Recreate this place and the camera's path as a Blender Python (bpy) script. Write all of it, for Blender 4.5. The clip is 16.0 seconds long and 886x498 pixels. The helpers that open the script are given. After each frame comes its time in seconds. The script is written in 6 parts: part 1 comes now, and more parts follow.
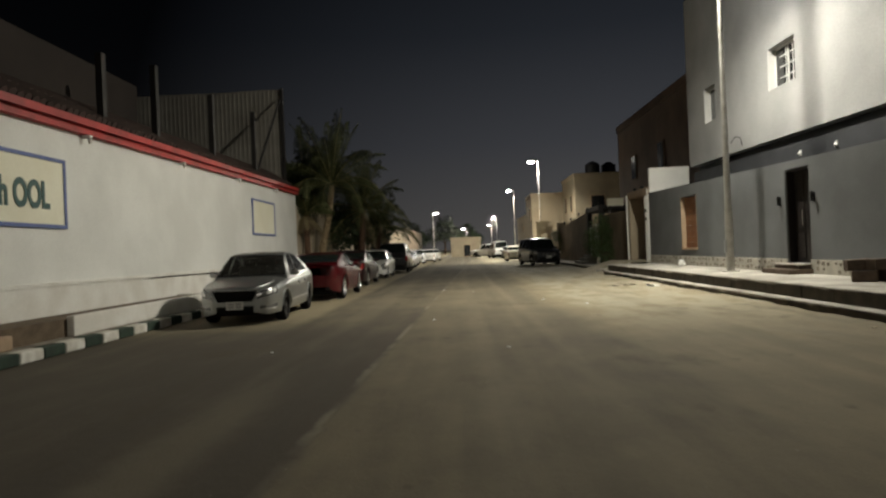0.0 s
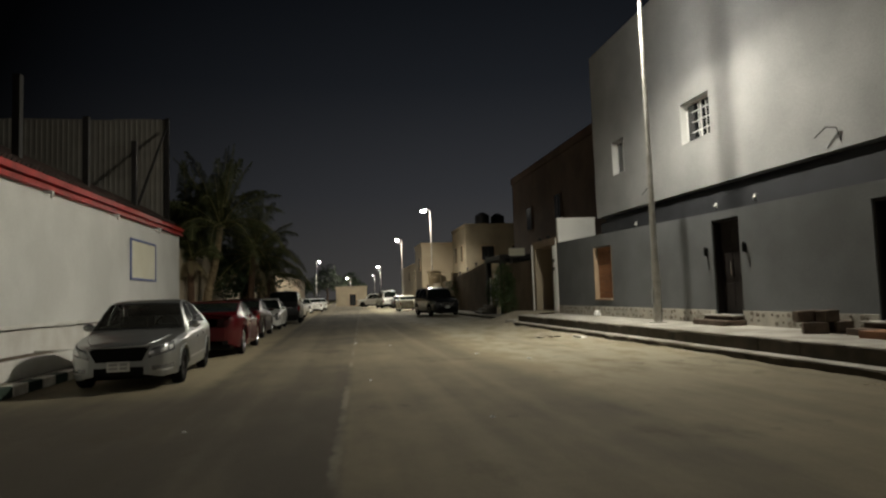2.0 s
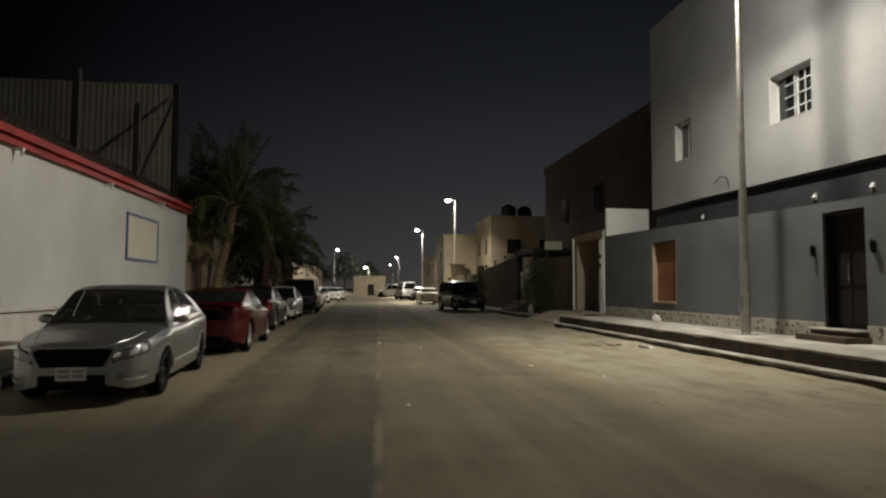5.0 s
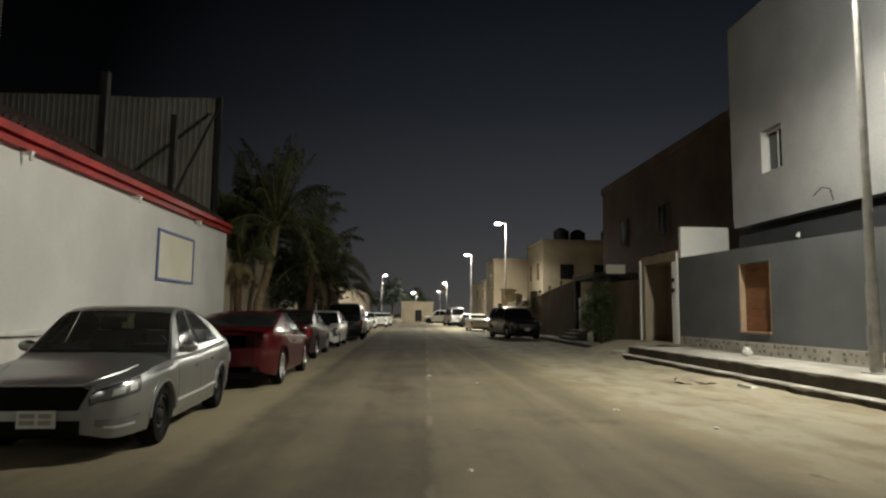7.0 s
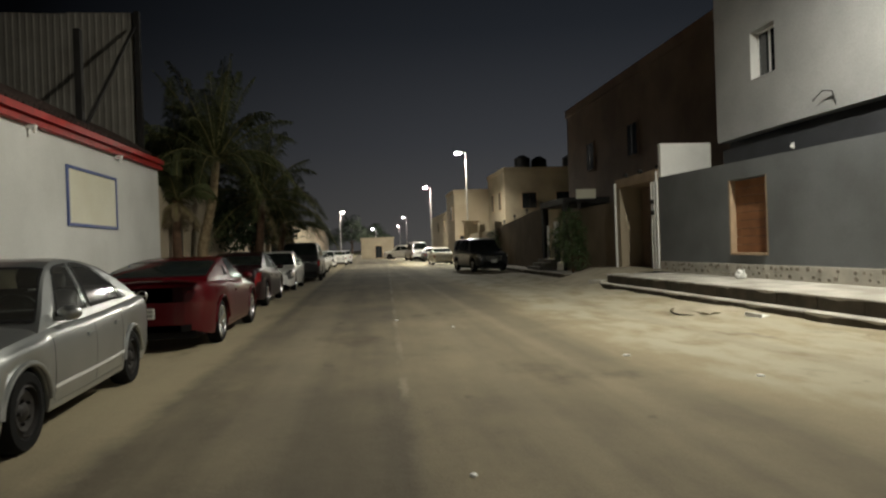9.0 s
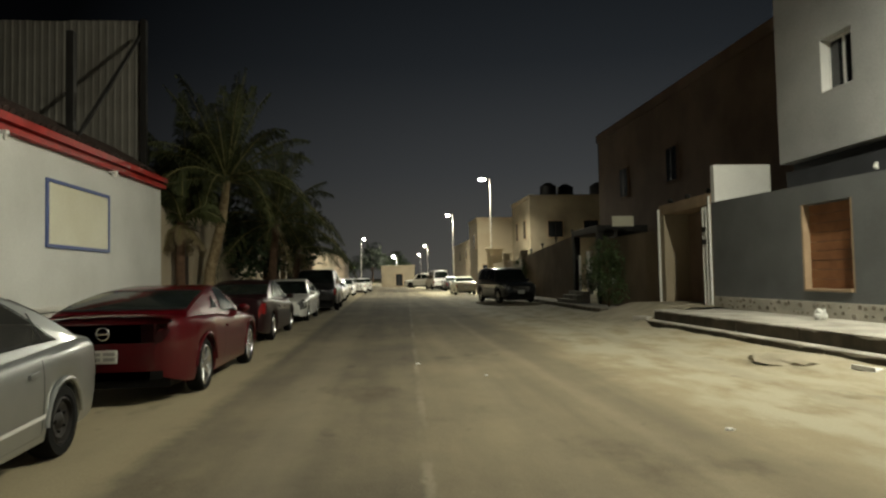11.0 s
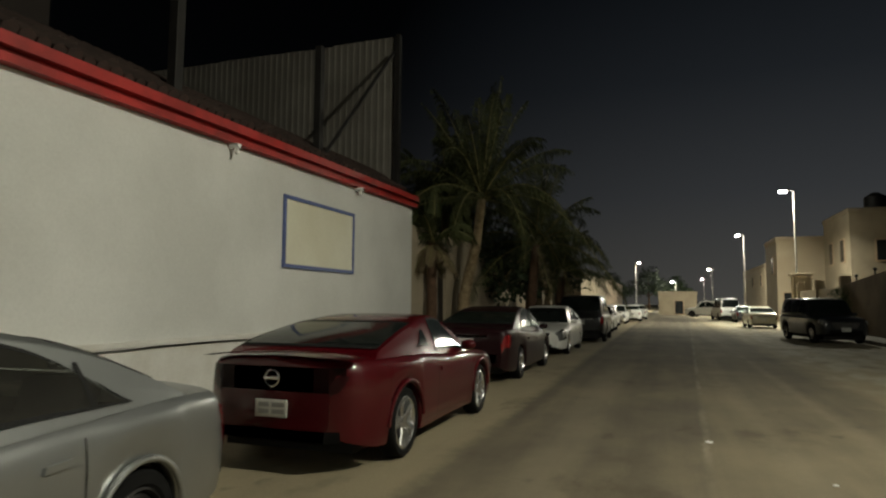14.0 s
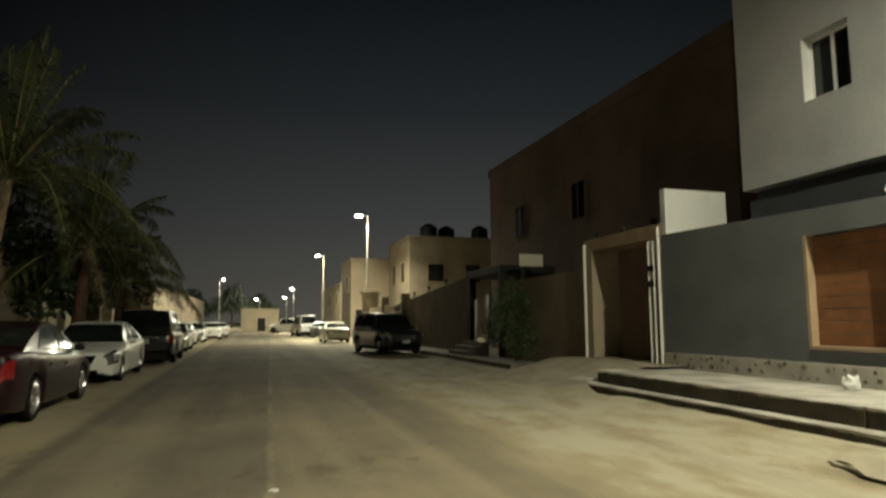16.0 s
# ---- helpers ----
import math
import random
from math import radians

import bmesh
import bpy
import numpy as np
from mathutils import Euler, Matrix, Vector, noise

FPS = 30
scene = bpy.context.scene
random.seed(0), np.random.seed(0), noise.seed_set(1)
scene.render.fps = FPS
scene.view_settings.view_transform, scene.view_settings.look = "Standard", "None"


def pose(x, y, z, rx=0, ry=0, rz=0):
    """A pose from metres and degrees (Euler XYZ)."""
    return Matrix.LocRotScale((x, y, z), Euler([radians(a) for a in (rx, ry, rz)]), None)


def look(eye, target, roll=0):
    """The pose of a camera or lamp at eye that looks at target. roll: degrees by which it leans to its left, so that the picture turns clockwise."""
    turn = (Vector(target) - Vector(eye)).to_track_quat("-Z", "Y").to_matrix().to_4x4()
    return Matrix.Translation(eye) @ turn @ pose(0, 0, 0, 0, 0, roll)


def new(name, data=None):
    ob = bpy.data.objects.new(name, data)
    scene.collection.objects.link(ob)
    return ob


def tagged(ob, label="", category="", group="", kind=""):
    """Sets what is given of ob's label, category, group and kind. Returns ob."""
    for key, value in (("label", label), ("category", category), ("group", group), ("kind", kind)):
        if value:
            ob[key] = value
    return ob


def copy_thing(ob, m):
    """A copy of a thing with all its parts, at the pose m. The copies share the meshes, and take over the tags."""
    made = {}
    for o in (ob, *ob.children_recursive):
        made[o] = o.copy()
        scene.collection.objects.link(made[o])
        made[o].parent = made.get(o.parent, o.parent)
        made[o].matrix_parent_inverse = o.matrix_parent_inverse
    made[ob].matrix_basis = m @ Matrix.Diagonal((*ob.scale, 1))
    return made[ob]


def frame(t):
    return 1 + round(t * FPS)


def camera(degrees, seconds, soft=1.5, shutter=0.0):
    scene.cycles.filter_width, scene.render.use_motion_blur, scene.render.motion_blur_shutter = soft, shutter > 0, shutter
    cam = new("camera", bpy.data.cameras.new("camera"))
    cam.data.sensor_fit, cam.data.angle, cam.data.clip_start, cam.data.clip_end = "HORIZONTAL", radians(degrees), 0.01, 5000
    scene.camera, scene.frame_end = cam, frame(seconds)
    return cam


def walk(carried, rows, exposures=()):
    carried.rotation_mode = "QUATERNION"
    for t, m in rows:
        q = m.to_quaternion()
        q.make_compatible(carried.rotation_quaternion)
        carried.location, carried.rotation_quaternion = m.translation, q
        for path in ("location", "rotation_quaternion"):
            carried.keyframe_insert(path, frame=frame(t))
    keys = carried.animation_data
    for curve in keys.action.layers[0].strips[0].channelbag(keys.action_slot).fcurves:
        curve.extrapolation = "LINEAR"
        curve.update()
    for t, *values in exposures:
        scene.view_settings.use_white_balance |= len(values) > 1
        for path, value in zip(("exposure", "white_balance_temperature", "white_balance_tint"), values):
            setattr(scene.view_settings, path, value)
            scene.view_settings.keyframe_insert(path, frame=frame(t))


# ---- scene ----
cam = camera(69.9, 16.0, 2.3, 0.5)
PATH = [
    (0, (0.471, 2.338, 1.313), (0.415, 4.337, 1.316), -2.4),
    (0.5, (0.109, 2.644, 1.301), (0.139, 4.643, 1.342), -2.5),
    (1, (-0.131, 3.042, 1.3), (0.09, 5.03, 1.3), -0.8),
    (1.5, (-0.351, 3.415, 1.362), (-0.024, 5.381, 1.531), -0.7),
    (2, (-0.544, 3.909, 1.33), (-0.22, 5.877, 1.475), -2.0),
    (2.5, (-0.66, 4.414, 1.361), (-0.307, 6.378, 1.492), -0.8),
    (3, (-0.735, 4.941, 1.391), (-0.399, 6.907, 1.537), -1.8),
    (3.5, (-0.848, 5.336, 1.399), (-0.51, 7.303, 1.524), -1.5),
    (6, (-0.616, 7.63, 1.4), (-0.403, 9.614, 1.524), 0.5),
    (6.5, (-0.611, 8.105, 1.436), (-0.454, 10.089, 1.631), -0.9),
    (7, (-0.7, 8.55, 1.378), (-0.582, 10.536, 1.582), 0.7),
    (7.5, (-0.658, 9.073, 1.41), (-0.621, 11.068, 1.545), -1.1),
    (8, (-0.692, 9.466, 1.435), (-0.451, 11.451, 1.473), -0.9),
    (8.5, (-0.673, 9.938, 1.421), (-0.623, 11.935, 1.516), -0.9),
    (9, (-0.706, 10.469, 1.404), (-0.46, 12.453, 1.399), -2.0),
    (11.5, (-0.632, 12.849, 1.443), (-0.51, 14.843, 1.542), -0.3),
    (12, (-0.634, 13.325, 1.426), (-0.748, 15.32, 1.517), -1.8),
    (12.5, (-0.633, 13.782, 1.483), (-0.787, 15.776, 1.519), -2.4),
    (13, (-0.646, 14.323, 1.42), (-1.223, 16.236, 1.498), -1.1),
    (13.5, (-0.607, 14.674, 1.496), (-1.139, 16.6, 1.58), -2.8),
    (14, (-0.572, 15.14, 1.541), (-1.225, 17.023, 1.709), 0.4),
    (14.5, (-0.581, 15.619, 1.536), (-0.801, 17.605, 1.635), -0.4),
    (15, (-0.519, 16.226, 1.437), (-0.405, 18.219, 1.565), -1.2),
    (15.5, (-0.394, 16.806, 1.498), (0.061, 18.751, 1.595), -1.1),
    (16, (-0.381, 17.176, 1.434), (0.203, 19.075, 1.661), -0.2),
]
walk(cam, [(t, look(eye, target, roll)) for t, eye, target, roll in PATH],
     [(0.0, 0.15, 6500, 10), (1.0, 0.1, 6500, 10), (1.5, -0.3, 6500, 10), (2.5, -0.35, 6500, 10), (3.0, -0.25, 6500, 11), (3.5, -0.55, 6500, 12), (6.0, -0.4, 6500, 10),
      (7.0, 0.0, 6400, 9), (7.5, 0.12, 6400, 9), (9.0, 0.05, 6400, 9), (11.5, 0.15, 6800, 2), (13.5, 0.0, 6700, 2), (14.0, -0.2, 6650, 4), (14.5, -0.3, 6600, 6), (15.2, 0.28, 7300, 0), (16.0, 0.22, 7200, 0)])



# ---- world and lamps' strength ----
world = bpy.data.worlds.new("night_sky")
scene.world = world
world.use_nodes = True
wn, wl = world.node_tree.nodes, world.node_tree.links
w_geo = wn.new("ShaderNodeTexCoord")
w_sep = wn.new("ShaderNodeSeparateXYZ")
w_ramp = wn.new("ShaderNodeValToRGB")
wl.new(w_geo.outputs["Generated"], w_sep.inputs[0])
wl.new(w_sep.outputs["Z"], w_ramp.inputs["Fac"])
wr = w_ramp.color_ramp
wr.elements[0].position, wr.elements[0].color = 0.0, (0.066, 0.063, 0.060, 1)
wr.elements[1].position, wr.elements[1].color = 0.55, (0.0032, 0.0046, 0.0070, 1)
we = wr.elements.new(0.16)
we.color = (0.0345, 0.0360, 0.0405, 1)
we = wr.elements.new(0.32)
we.color = (0.0150, 0.0172, 0.0215, 1)
# the town's glow is broad and lies along the street; the sky over the school side is darker
w_dot = wn.new("ShaderNodeVectorMath")
w_dot.operation = "DOT_PRODUCT"
w_dot.inputs[1].default_value = (0.34, 0.94, 0.0)
w_map = wn.new("ShaderNodeMapRange")
w_map.inputs["From Min"].default_value, w_map.inputs["From Max"].default_value = 0.66, 1.0
w_map.inputs["To Min"].default_value, w_map.inputs["To Max"].default_value = 0.06, 1.08
wl.new(w_geo.outputs["Generated"], w_dot.inputs[0])
wl.new(w_dot.outputs["Value"], w_map.inputs["Value"])
wl.new(w_map.outputs["Result"], wn["Background"].inputs["Strength"])
wl.new(w_ramp.outputs["Color"], wn["Background"].inputs["Color"])
LAMP_WATTS = 2300.0
LAMP_COLOR = (1.0, 0.95, 0.80)


# ---- materials ----
def mat(name, color, rough=0.8, metal=0.0, var=0.25, scale=3.0, fine=60.0, bump=0.15, coat=0.0, spec=0.5, color2=None, blotch=0.5):
    """Two scales of variation: broad stains and fine grain, with relief."""
    m = bpy.data.materials.new(name)
    m.use_nodes = True
    n, l = m.node_tree.nodes, m.node_tree.links
    p = n["Principled BSDF"]
    p.inputs["Roughness"].default_value = rough
    p.inputs["Metallic"].default_value = metal
    p.inputs["Coat Weight"].default_value = coat
    p.inputs["Coat Roughness"].default_value = 0.06
    p.inputs["Specular IOR Level"].default_value = spec
    co = n.new("ShaderNodeTexCoord")
    big = n.new("ShaderNodeTexNoise")
    big.inputs["Scale"].default_value, big.inputs["Detail"].default_value = scale, 5
    small = n.new("ShaderNodeTexNoise")
    small.inputs["Scale"].default_value, small.inputs["Detail"].default_value = fine, 3
    for t in (big, small):
        l.new(co.outputs["Object"], t.inputs["Vector"])
    ramp = n.new("ShaderNodeValToRGB")
    c2 = color2 or tuple(c * (1 - var) for c in color)
    ramp.color_ramp.elements[0].position, ramp.color_ramp.elements[0].color = 0.5 - 0.25 * blotch, (*c2, 1)
    ramp.color_ramp.elements[1].position, ramp.color_ramp.elements[1].color = 0.5 + 0.25 * blotch, (*color, 1)
    l.new(big.outputs["Fac"], ramp.inputs["Fac"])
    mix = n.new("ShaderNodeMix")
    mix.data_type, mix.blend_type = "RGBA", "MULTIPLY"
    mix.inputs["Factor"].default_value = min(1.0, var * 1.6)
    l.new(ramp.outputs["Color"], mix.inputs["A"])
    l.new(small.outputs["Color"], mix.inputs["B"])
    hsv = n.new("ShaderNodeHueSaturation")
    hsv.inputs["Saturation"].default_value = 0.0
    hsv.inputs["Value"].default_value = 1.7
    l.new(small.outputs["Color"], hsv.inputs["Color"])
    l.new(hsv.outputs["Color"], mix.inputs["B"])
    l.new(mix.outputs["Result"], p.inputs["Base Color"])
    if bump:
        b = n.new("ShaderNodeBump")
        b.inputs["Strength"].default_value, b.inputs["Distance"].default_value = bump, 0.01
        l.new(small.outputs["Fac"], b.inputs["Height"])
        l.new(b.outputs["Normal"], p.inputs["Normal"])
    return m


def paint(name, color, metal=0.0, rough=0.35, dust=0.25, coat=0.7, spec=0.5):
    """Car paint under a clear coat, dulled by dust."""
    m = mat(name, color, rough, metal, 0.08, 2.0, 300.0, 0.0, coat=coat, spec=spec)
    n, l = m.node_tree.nodes, m.node_tree.links
    p = n["Principled BSDF"]
    t = n.new("ShaderNodeTexNoise")
    t.inputs["Scale"].default_value, t.inputs["Detail"].default_value = 5.0, 6
    r = n.new("ShaderNodeMapRange")
    r.inputs["To Min"].default_value, r.inputs["To Max"].default_value = 0.04, 0.04 + dust
    l.new(t.outputs["Fac"], r.inputs["Value"])
    l.new(r.outputs["Result"], p.inputs["Coat Roughness"])
    return m


def glow(name, color, strength):
    m = bpy.data.materials.new(name)
    m.use_nodes = True
    p = m.node_tree.nodes["Principled BSDF"]
    p.inputs["Base Color"].default_value = (0.8, 0.8, 0.8, 1)
    p.inputs["Emission Color"].default_value = (*color, 1)
    p.inputs["Emission Strength"].default_value = strength
    return m


def ground_material():
    """Worn asphalt under drifted sand: bare on one lane, sandy on the other, with a pale seam, tyre tracks and oil stains."""
    m = bpy.data.materials.new("sandy_asphalt")
    m.use_nodes = True
    n, l = m.node_tree.nodes, m.node_tree.links
    p = n["Principled BSDF"]
    p.inputs["Roughness"].default_value = 0.9
    p.inputs["Specular IOR Level"].default_value = 0.25
    co = n.new("ShaderNodeTexCoord")
    sep = n.new("ShaderNodeSeparateXYZ")
    l.new(co.outputs["Object"], sep.inputs[0])

    def tex(scale, detail=5, stretch=None, rough=0.55):
        t = n.new("ShaderNodeTexNoise")
        t.inputs["Scale"].default_value, t.inputs["Detail"].default_value = scale, detail
        t.inputs["Roughness"].default_value = rough
        if stretch:
            mp = n.new("ShaderNodeMapping")
            mp.inputs["Scale"].default_value = stretch
            l.new(co.outputs["Object"], mp.inputs["Vector"])
            l.new(mp.outputs["Vector"], t.inputs["Vector"])
        else:
            l.new(co.outputs["Object"], t.inputs["Vector"])
        return t.outputs["Fac"]

    def calc(op, a, b=None, c=None):
        k = n.new("ShaderNodeMath")
        k.operation = op
        for i, v in enumerate((a, b, c)):
            if v is None:
                continue
            if isinstance(v, (int, float)):
                k.inputs[i].default_value = v
            else:
                l.new(v, k.inputs[i])
        return k.outputs[0]

    def step(v, lo, hi):
        r = n.new("ShaderNodeMapRange")
        r.interpolation_type = "SMOOTHSTEP"
        r.inputs["From Min"].default_value, r.inputs["From Max"].default_value = lo, hi
        l.new(v, r.inputs["Value"])
        return r.outputs["Result"]

    def blend(f, a, b):
        x = n.new("ShaderNodeMix")
        x.data_type = "RGBA"
        l.new(f, x.inputs["Factor"])
        for key, v in (("A", a), ("B", b)):
            if isinstance(v, tuple):
                x.inputs[key].default_value = (*v, 1)
            else:
                l.new(v, x.inputs[key])
        return x.outputs["Result"]

    px, py = sep.outputs["X"], sep.outputs["Y"]
    wob = calc("MULTIPLY_ADD", tex(0.5, 3), 0.9, -0.45)
    wob2 = calc("MULTIPLY_ADD", tex(4.0, 4), 0.24, -0.12)
    x = calc("ADD", calc("ADD", px, wob), wob2)
    fine_x = calc("ADD", px, calc("MULTIPLY", wob2, 0.5))
    broad = tex(0.35, 6)
    patchy = tex(1.7, 6, (1.0, 0.45, 1.0), 0.62)
    streak = tex(1.0, 6, (3.0, 0.12, 1.0))
    grain = tex(45.0, 4)
    grit = tex(220.0, 2)
    # the lane joint runs slightly askew
    joint = calc("SUBTRACT", fine_x, calc("MULTIPLY_ADD", py, 0.0335, -0.92))
    # how much sand lies on the asphalt: little on the bare lane, more past the joint, drifts on both edges; the lamp's
    # falloff along the street is put in too
    far = step(py, 20.0, 34.0)
    verge = step(calc("MULTIPLY", calc("ADD", px, calc("MULTIPLY", wob2, 1.6)), -1.0), 2.45, 2.80)
    # paler ground from y 10 to 18: lamp falloff painted as more sand
    inner = step(py, 10.0, 18.0)
    drift = calc("MULTIPLY", step(x, 2.15, 2.95), calc("MULTIPLY_ADD", inner, 0.75, 0.25))
    past = step(joint, -0.06, 0.10)
    sand = calc("MULTIPLY_ADD", past, 0.40, 0.07)
    sand = calc("ADD", sand, calc("MULTIPLY", inner, calc("MULTIPLY_ADD", past, -0.26, 0.34)))
    sand = calc("ADD", sand, calc("MULTIPLY", calc("MULTIPLY", verge, step(py, 11.5, 16.5)), 0.42))
    sand = calc("ADD", sand, calc("MULTIPLY", drift, 0.36))
    sand = calc("SUBTRACT", sand, calc("MULTIPLY", far, 0.08))
    sand = calc("ADD", sand, calc("MULTIPLY_ADD", streak, 0.34, -0.17))
    sand = calc("ADD", sand, calc("MULTIPLY_ADD", broad, 0.60, -0.30))
    sand = calc("ADD", sand, calc("MULTIPLY_ADD", patchy, 0.44, -0.22))
    sand = step(sand, 0.0, 1.0)
    base = blend(grit, (0.048, 0.041, 0.032), (0.112, 0.097, 0.077))
    dune = blend(grain, (0.200, 0.166, 0.104), (0.325, 0.278, 0.184))
    col = blend(sand, base, dune)
    pale = blend(grain, (0.31, 0.285, 0.215), (0.40, 0.37, 0.285))
    swept = calc("MULTIPLY", step(calc("ADD", x, calc("MULTIPLY_ADD", patchy, 2.6, -1.3)), 2.6, 3.5), calc("MULTIPLY", inner, step(patchy, 0.36, 0.56)))
    col = blend(calc("MULTIPLY", swept, 0.72), col, pale)
    # pale broken line of sand along the joint
    seam = calc("SUBTRACT", 1.0, step(calc("ABSOLUTE", joint), 0.012, 0.065))
    seam = calc("MULTIPLY", seam, step(tex(1.1, 5, (1.0, 0.5, 1.0)), 0.38, 0.66))
    col = blend(calc("MULTIPLY", seam, 0.34), col, (0.42, 0.38, 0.29))
    # worn wheel tracks along the street, dark and pale
    bend = calc("MULTIPLY_ADD", tex(0.03, 1), 1.2, -0.6)
    dark, light = (0.078, 0.066, 0.048), (0.27, 0.235, 0.165)
    for at, wide, share, tint in ((1.15, 0.20, 0.24, dark), (2.05, 0.30, 0.22, dark), (0.62, 0.16, 0.22, light), (1.62, 0.10, 0.26, light), (-0.85, 0.14, 0.34, dark), (-1.62, 0.30, 0.28, light), (-2.46, 0.12, 0.50, dark), (4.3, 0.22, 0.20, dark)):
        shift = calc("MULTIPLY", bend, 0.25 if at < 0 else 1.0)
        line = calc("SUBTRACT", 1.0, step(calc("ABSOLUTE", calc("SUBTRACT", calc("ADD", px, calc("ADD", shift, wob2)), at)), wide * 0.3, wide * 1.5))
        line = calc("MULTIPLY", line, step(tex(0.8, 4, (1.0, 0.16, 1.0)), 0.36, 0.58))
        col = blend(calc("MULTIPLY", line, share), col, tint)
    # oil and damp stains
    oil = step(tex(0.55, 6, (1.0, 0.6, 1.0), 0.65), 0.56, 0.70)
    col = blend(calc("MULTIPLY", oil, 0.55), col, (0.072, 0.058, 0.039))
    spots = step(tex(1.9, 3, (1.0, 0.7, 1.0)), 0.66, 0.74)
    col = blend(calc("MULTIPLY", spots, 0.5), col, (0.075, 0.062, 0.045))
    specks = step(tex(16.0, 2), 0.74, 0.79)
    col = blend(calc("MULTIPLY", specks, 0.35), col, (0.40, 0.37, 0.30))
    l.new(col, p.inputs["Base Color"])
    b = n.new("ShaderNodeBump")
    b.inputs["Strength"].default_value, b.inputs["Distance"].default_value = 0.35, 0.02
    l.new(calc("ADD", calc("MULTIPLY", grain, 0.5), calc("MULTIPLY", tex(9.0, 5), 0.7)), b.inputs["Height"])
    l.new(b.outputs["Normal"], p.inputs["Normal"])
    return m


M_GROUND = ground_material()
M_CONCRETE = mat("pavement_concrete", (0.50, 0.48, 0.43), 0.9, 0, 0.3, 1.5, 40, 0.3, color2=(0.30, 0.28, 0.24))
# dark kerb risers: the shade on their street side is put into the colour
M_KERB_DARK = mat("shaded_kerb_riser", (0.085, 0.07, 0.05), 0.9, 0, 0.35, 3.0, 50, 0.4, color2=(0.05, 0.042, 0.03))
M_KERB = mat("kerb_concrete", (0.30, 0.27, 0.22), 0.9, 0, 0.35, 2.5, 50, 0.4, color2=(0.17, 0.15, 0.12))
M_SAND = mat("loose_sand", (0.34, 0.30, 0.22), 0.95, 0, 0.25, 2.0, 70, 0.4)
M_WHITE_WALL = mat("white_wall_paint", (0.70, 0.70, 0.67), 0.75, 0, 0.1, 0.6, 25, 0.12, color2=(0.60, 0.60, 0.57))
M_PLINTH_WHITE = mat("dusty_white_plinth", (0.70, 0.69, 0.65), 0.85, 0, 0.12, 1.6, 30, 0.2, color2=(0.61, 0.59, 0.54))
M_RED = mat("red_gutter_metal", (0.42, 0.030, 0.026), 0.55, 0, 0.25, 2.0, 40, 0.08, color2=(0.25, 0.022, 0.019))
M_TILE = mat("dark_roof_tile", (0.045, 0.028, 0.022), 0.8, 0, 0.4, 3.0, 30, 0.3)
M_SHEET = mat("weathered_sheet_metal", (0.20, 0.19, 0.165), 0.75, 0.1, 0.25, 0.7, 30, 0.1, color2=(0.15, 0.14, 0.12))
M_STEEL_DARK = mat("dark_steel", (0.03, 0.028, 0.026), 0.6, 0.4, 0.3, 4, 60, 0.1)
M_GREY_WALL = mat("dark_grey_wall_paint", (0.155, 0.165, 0.172), 0.8, 0, 0.18, 0.7, 35, 0.2, color2=(0.120, 0.127, 0.131))
M_RENDER = mat("light_grey_render", (0.44, 0.445, 0.44), 0.85, 0, 0.18, 0.5, 22, 0.3, color2=(0.35, 0.355, 0.35))
M_CHARCOAL = mat("charcoal_paint", (0.045, 0.048, 0.055), 0.75, 0, 0.2, 1.5, 40, 0.15)
M_CREAM = mat("cream_cladding", (0.52, 0.495, 0.43), 0.85, 0, 0.2, 3, 50, 0.3)
M_STONE = mat("dark_cladding_stone", (0.11, 0.092, 0.072), 0.85, 0, 0.4, 4, 60, 0.4, color2=(0.30, 0.265, 0.22))
M_WOOD = mat("stained_wood", (0.28, 0.125, 0.055), 0.6, 0, 0.3, 2.0, 40, 0.15, color2=(0.19, 0.08, 0.035))
M_TAN = mat("tan_trim", (0.40, 0.29, 0.19), 0.7, 0, 0.2, 3, 40, 0.15)
M_DOOR = mat("dark_brown_steel_door", (0.016, 0.012, 0.011), 0.5, 0.2, 0.25, 3, 60, 0.08)
M_BROWN = mat("brown_render", (0.235, 0.165, 0.12), 0.9, 0, 0.2, 0.6, 25, 0.25, color2=(0.175, 0.12, 0.088))
M_BEIGE = mat("beige_render", (0.38, 0.32, 0.23), 0.9, 0, 0.2, 0.6, 25, 0.25, color2=(0.34, 0.28, 0.20))
# near-black render: the school block's lack of light is put into its colour
M_DARK_BLOCK = mat("unlit_brown_render", (0.022, 0.016, 0.013), 0.95, 0, 0.25, 0.8, 30, 0.2)
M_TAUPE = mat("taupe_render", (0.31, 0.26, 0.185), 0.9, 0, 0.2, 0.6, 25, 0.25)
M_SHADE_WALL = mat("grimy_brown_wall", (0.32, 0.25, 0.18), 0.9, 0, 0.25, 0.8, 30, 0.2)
M_WHITE = mat("white_gloss_paint", (0.80, 0.80, 0.77), 0.5, 0, 0.06, 2, 40, 0.0)
M_ALU = mat("white_window_frame", (0.78, 0.78, 0.76), 0.4, 0, 0.06, 3, 50, 0.0)
M_SIGN = mat("cream_sign_panel", (0.76, 0.74, 0.60), 0.55, 0, 0.08, 1.0, 20, 0.03, color2=(0.71, 0.68, 0.53))
M_SIGN_BLUE = mat("blue_sign_frame", (0.10, 0.14, 0.33), 0.5, 0, 0.15, 4, 50, 0.03)
M_INK = mat("dark_green_lettering", (0.035, 0.09, 0.085), 0.5, 0, 0.1, 4, 50, 0.0)
M_POLE = mat("galvanised_pole", (0.50, 0.49, 0.46), 0.5, 0.35, 0.2, 4, 50, 0.1, color2=(0.38, 0.36, 0.32))
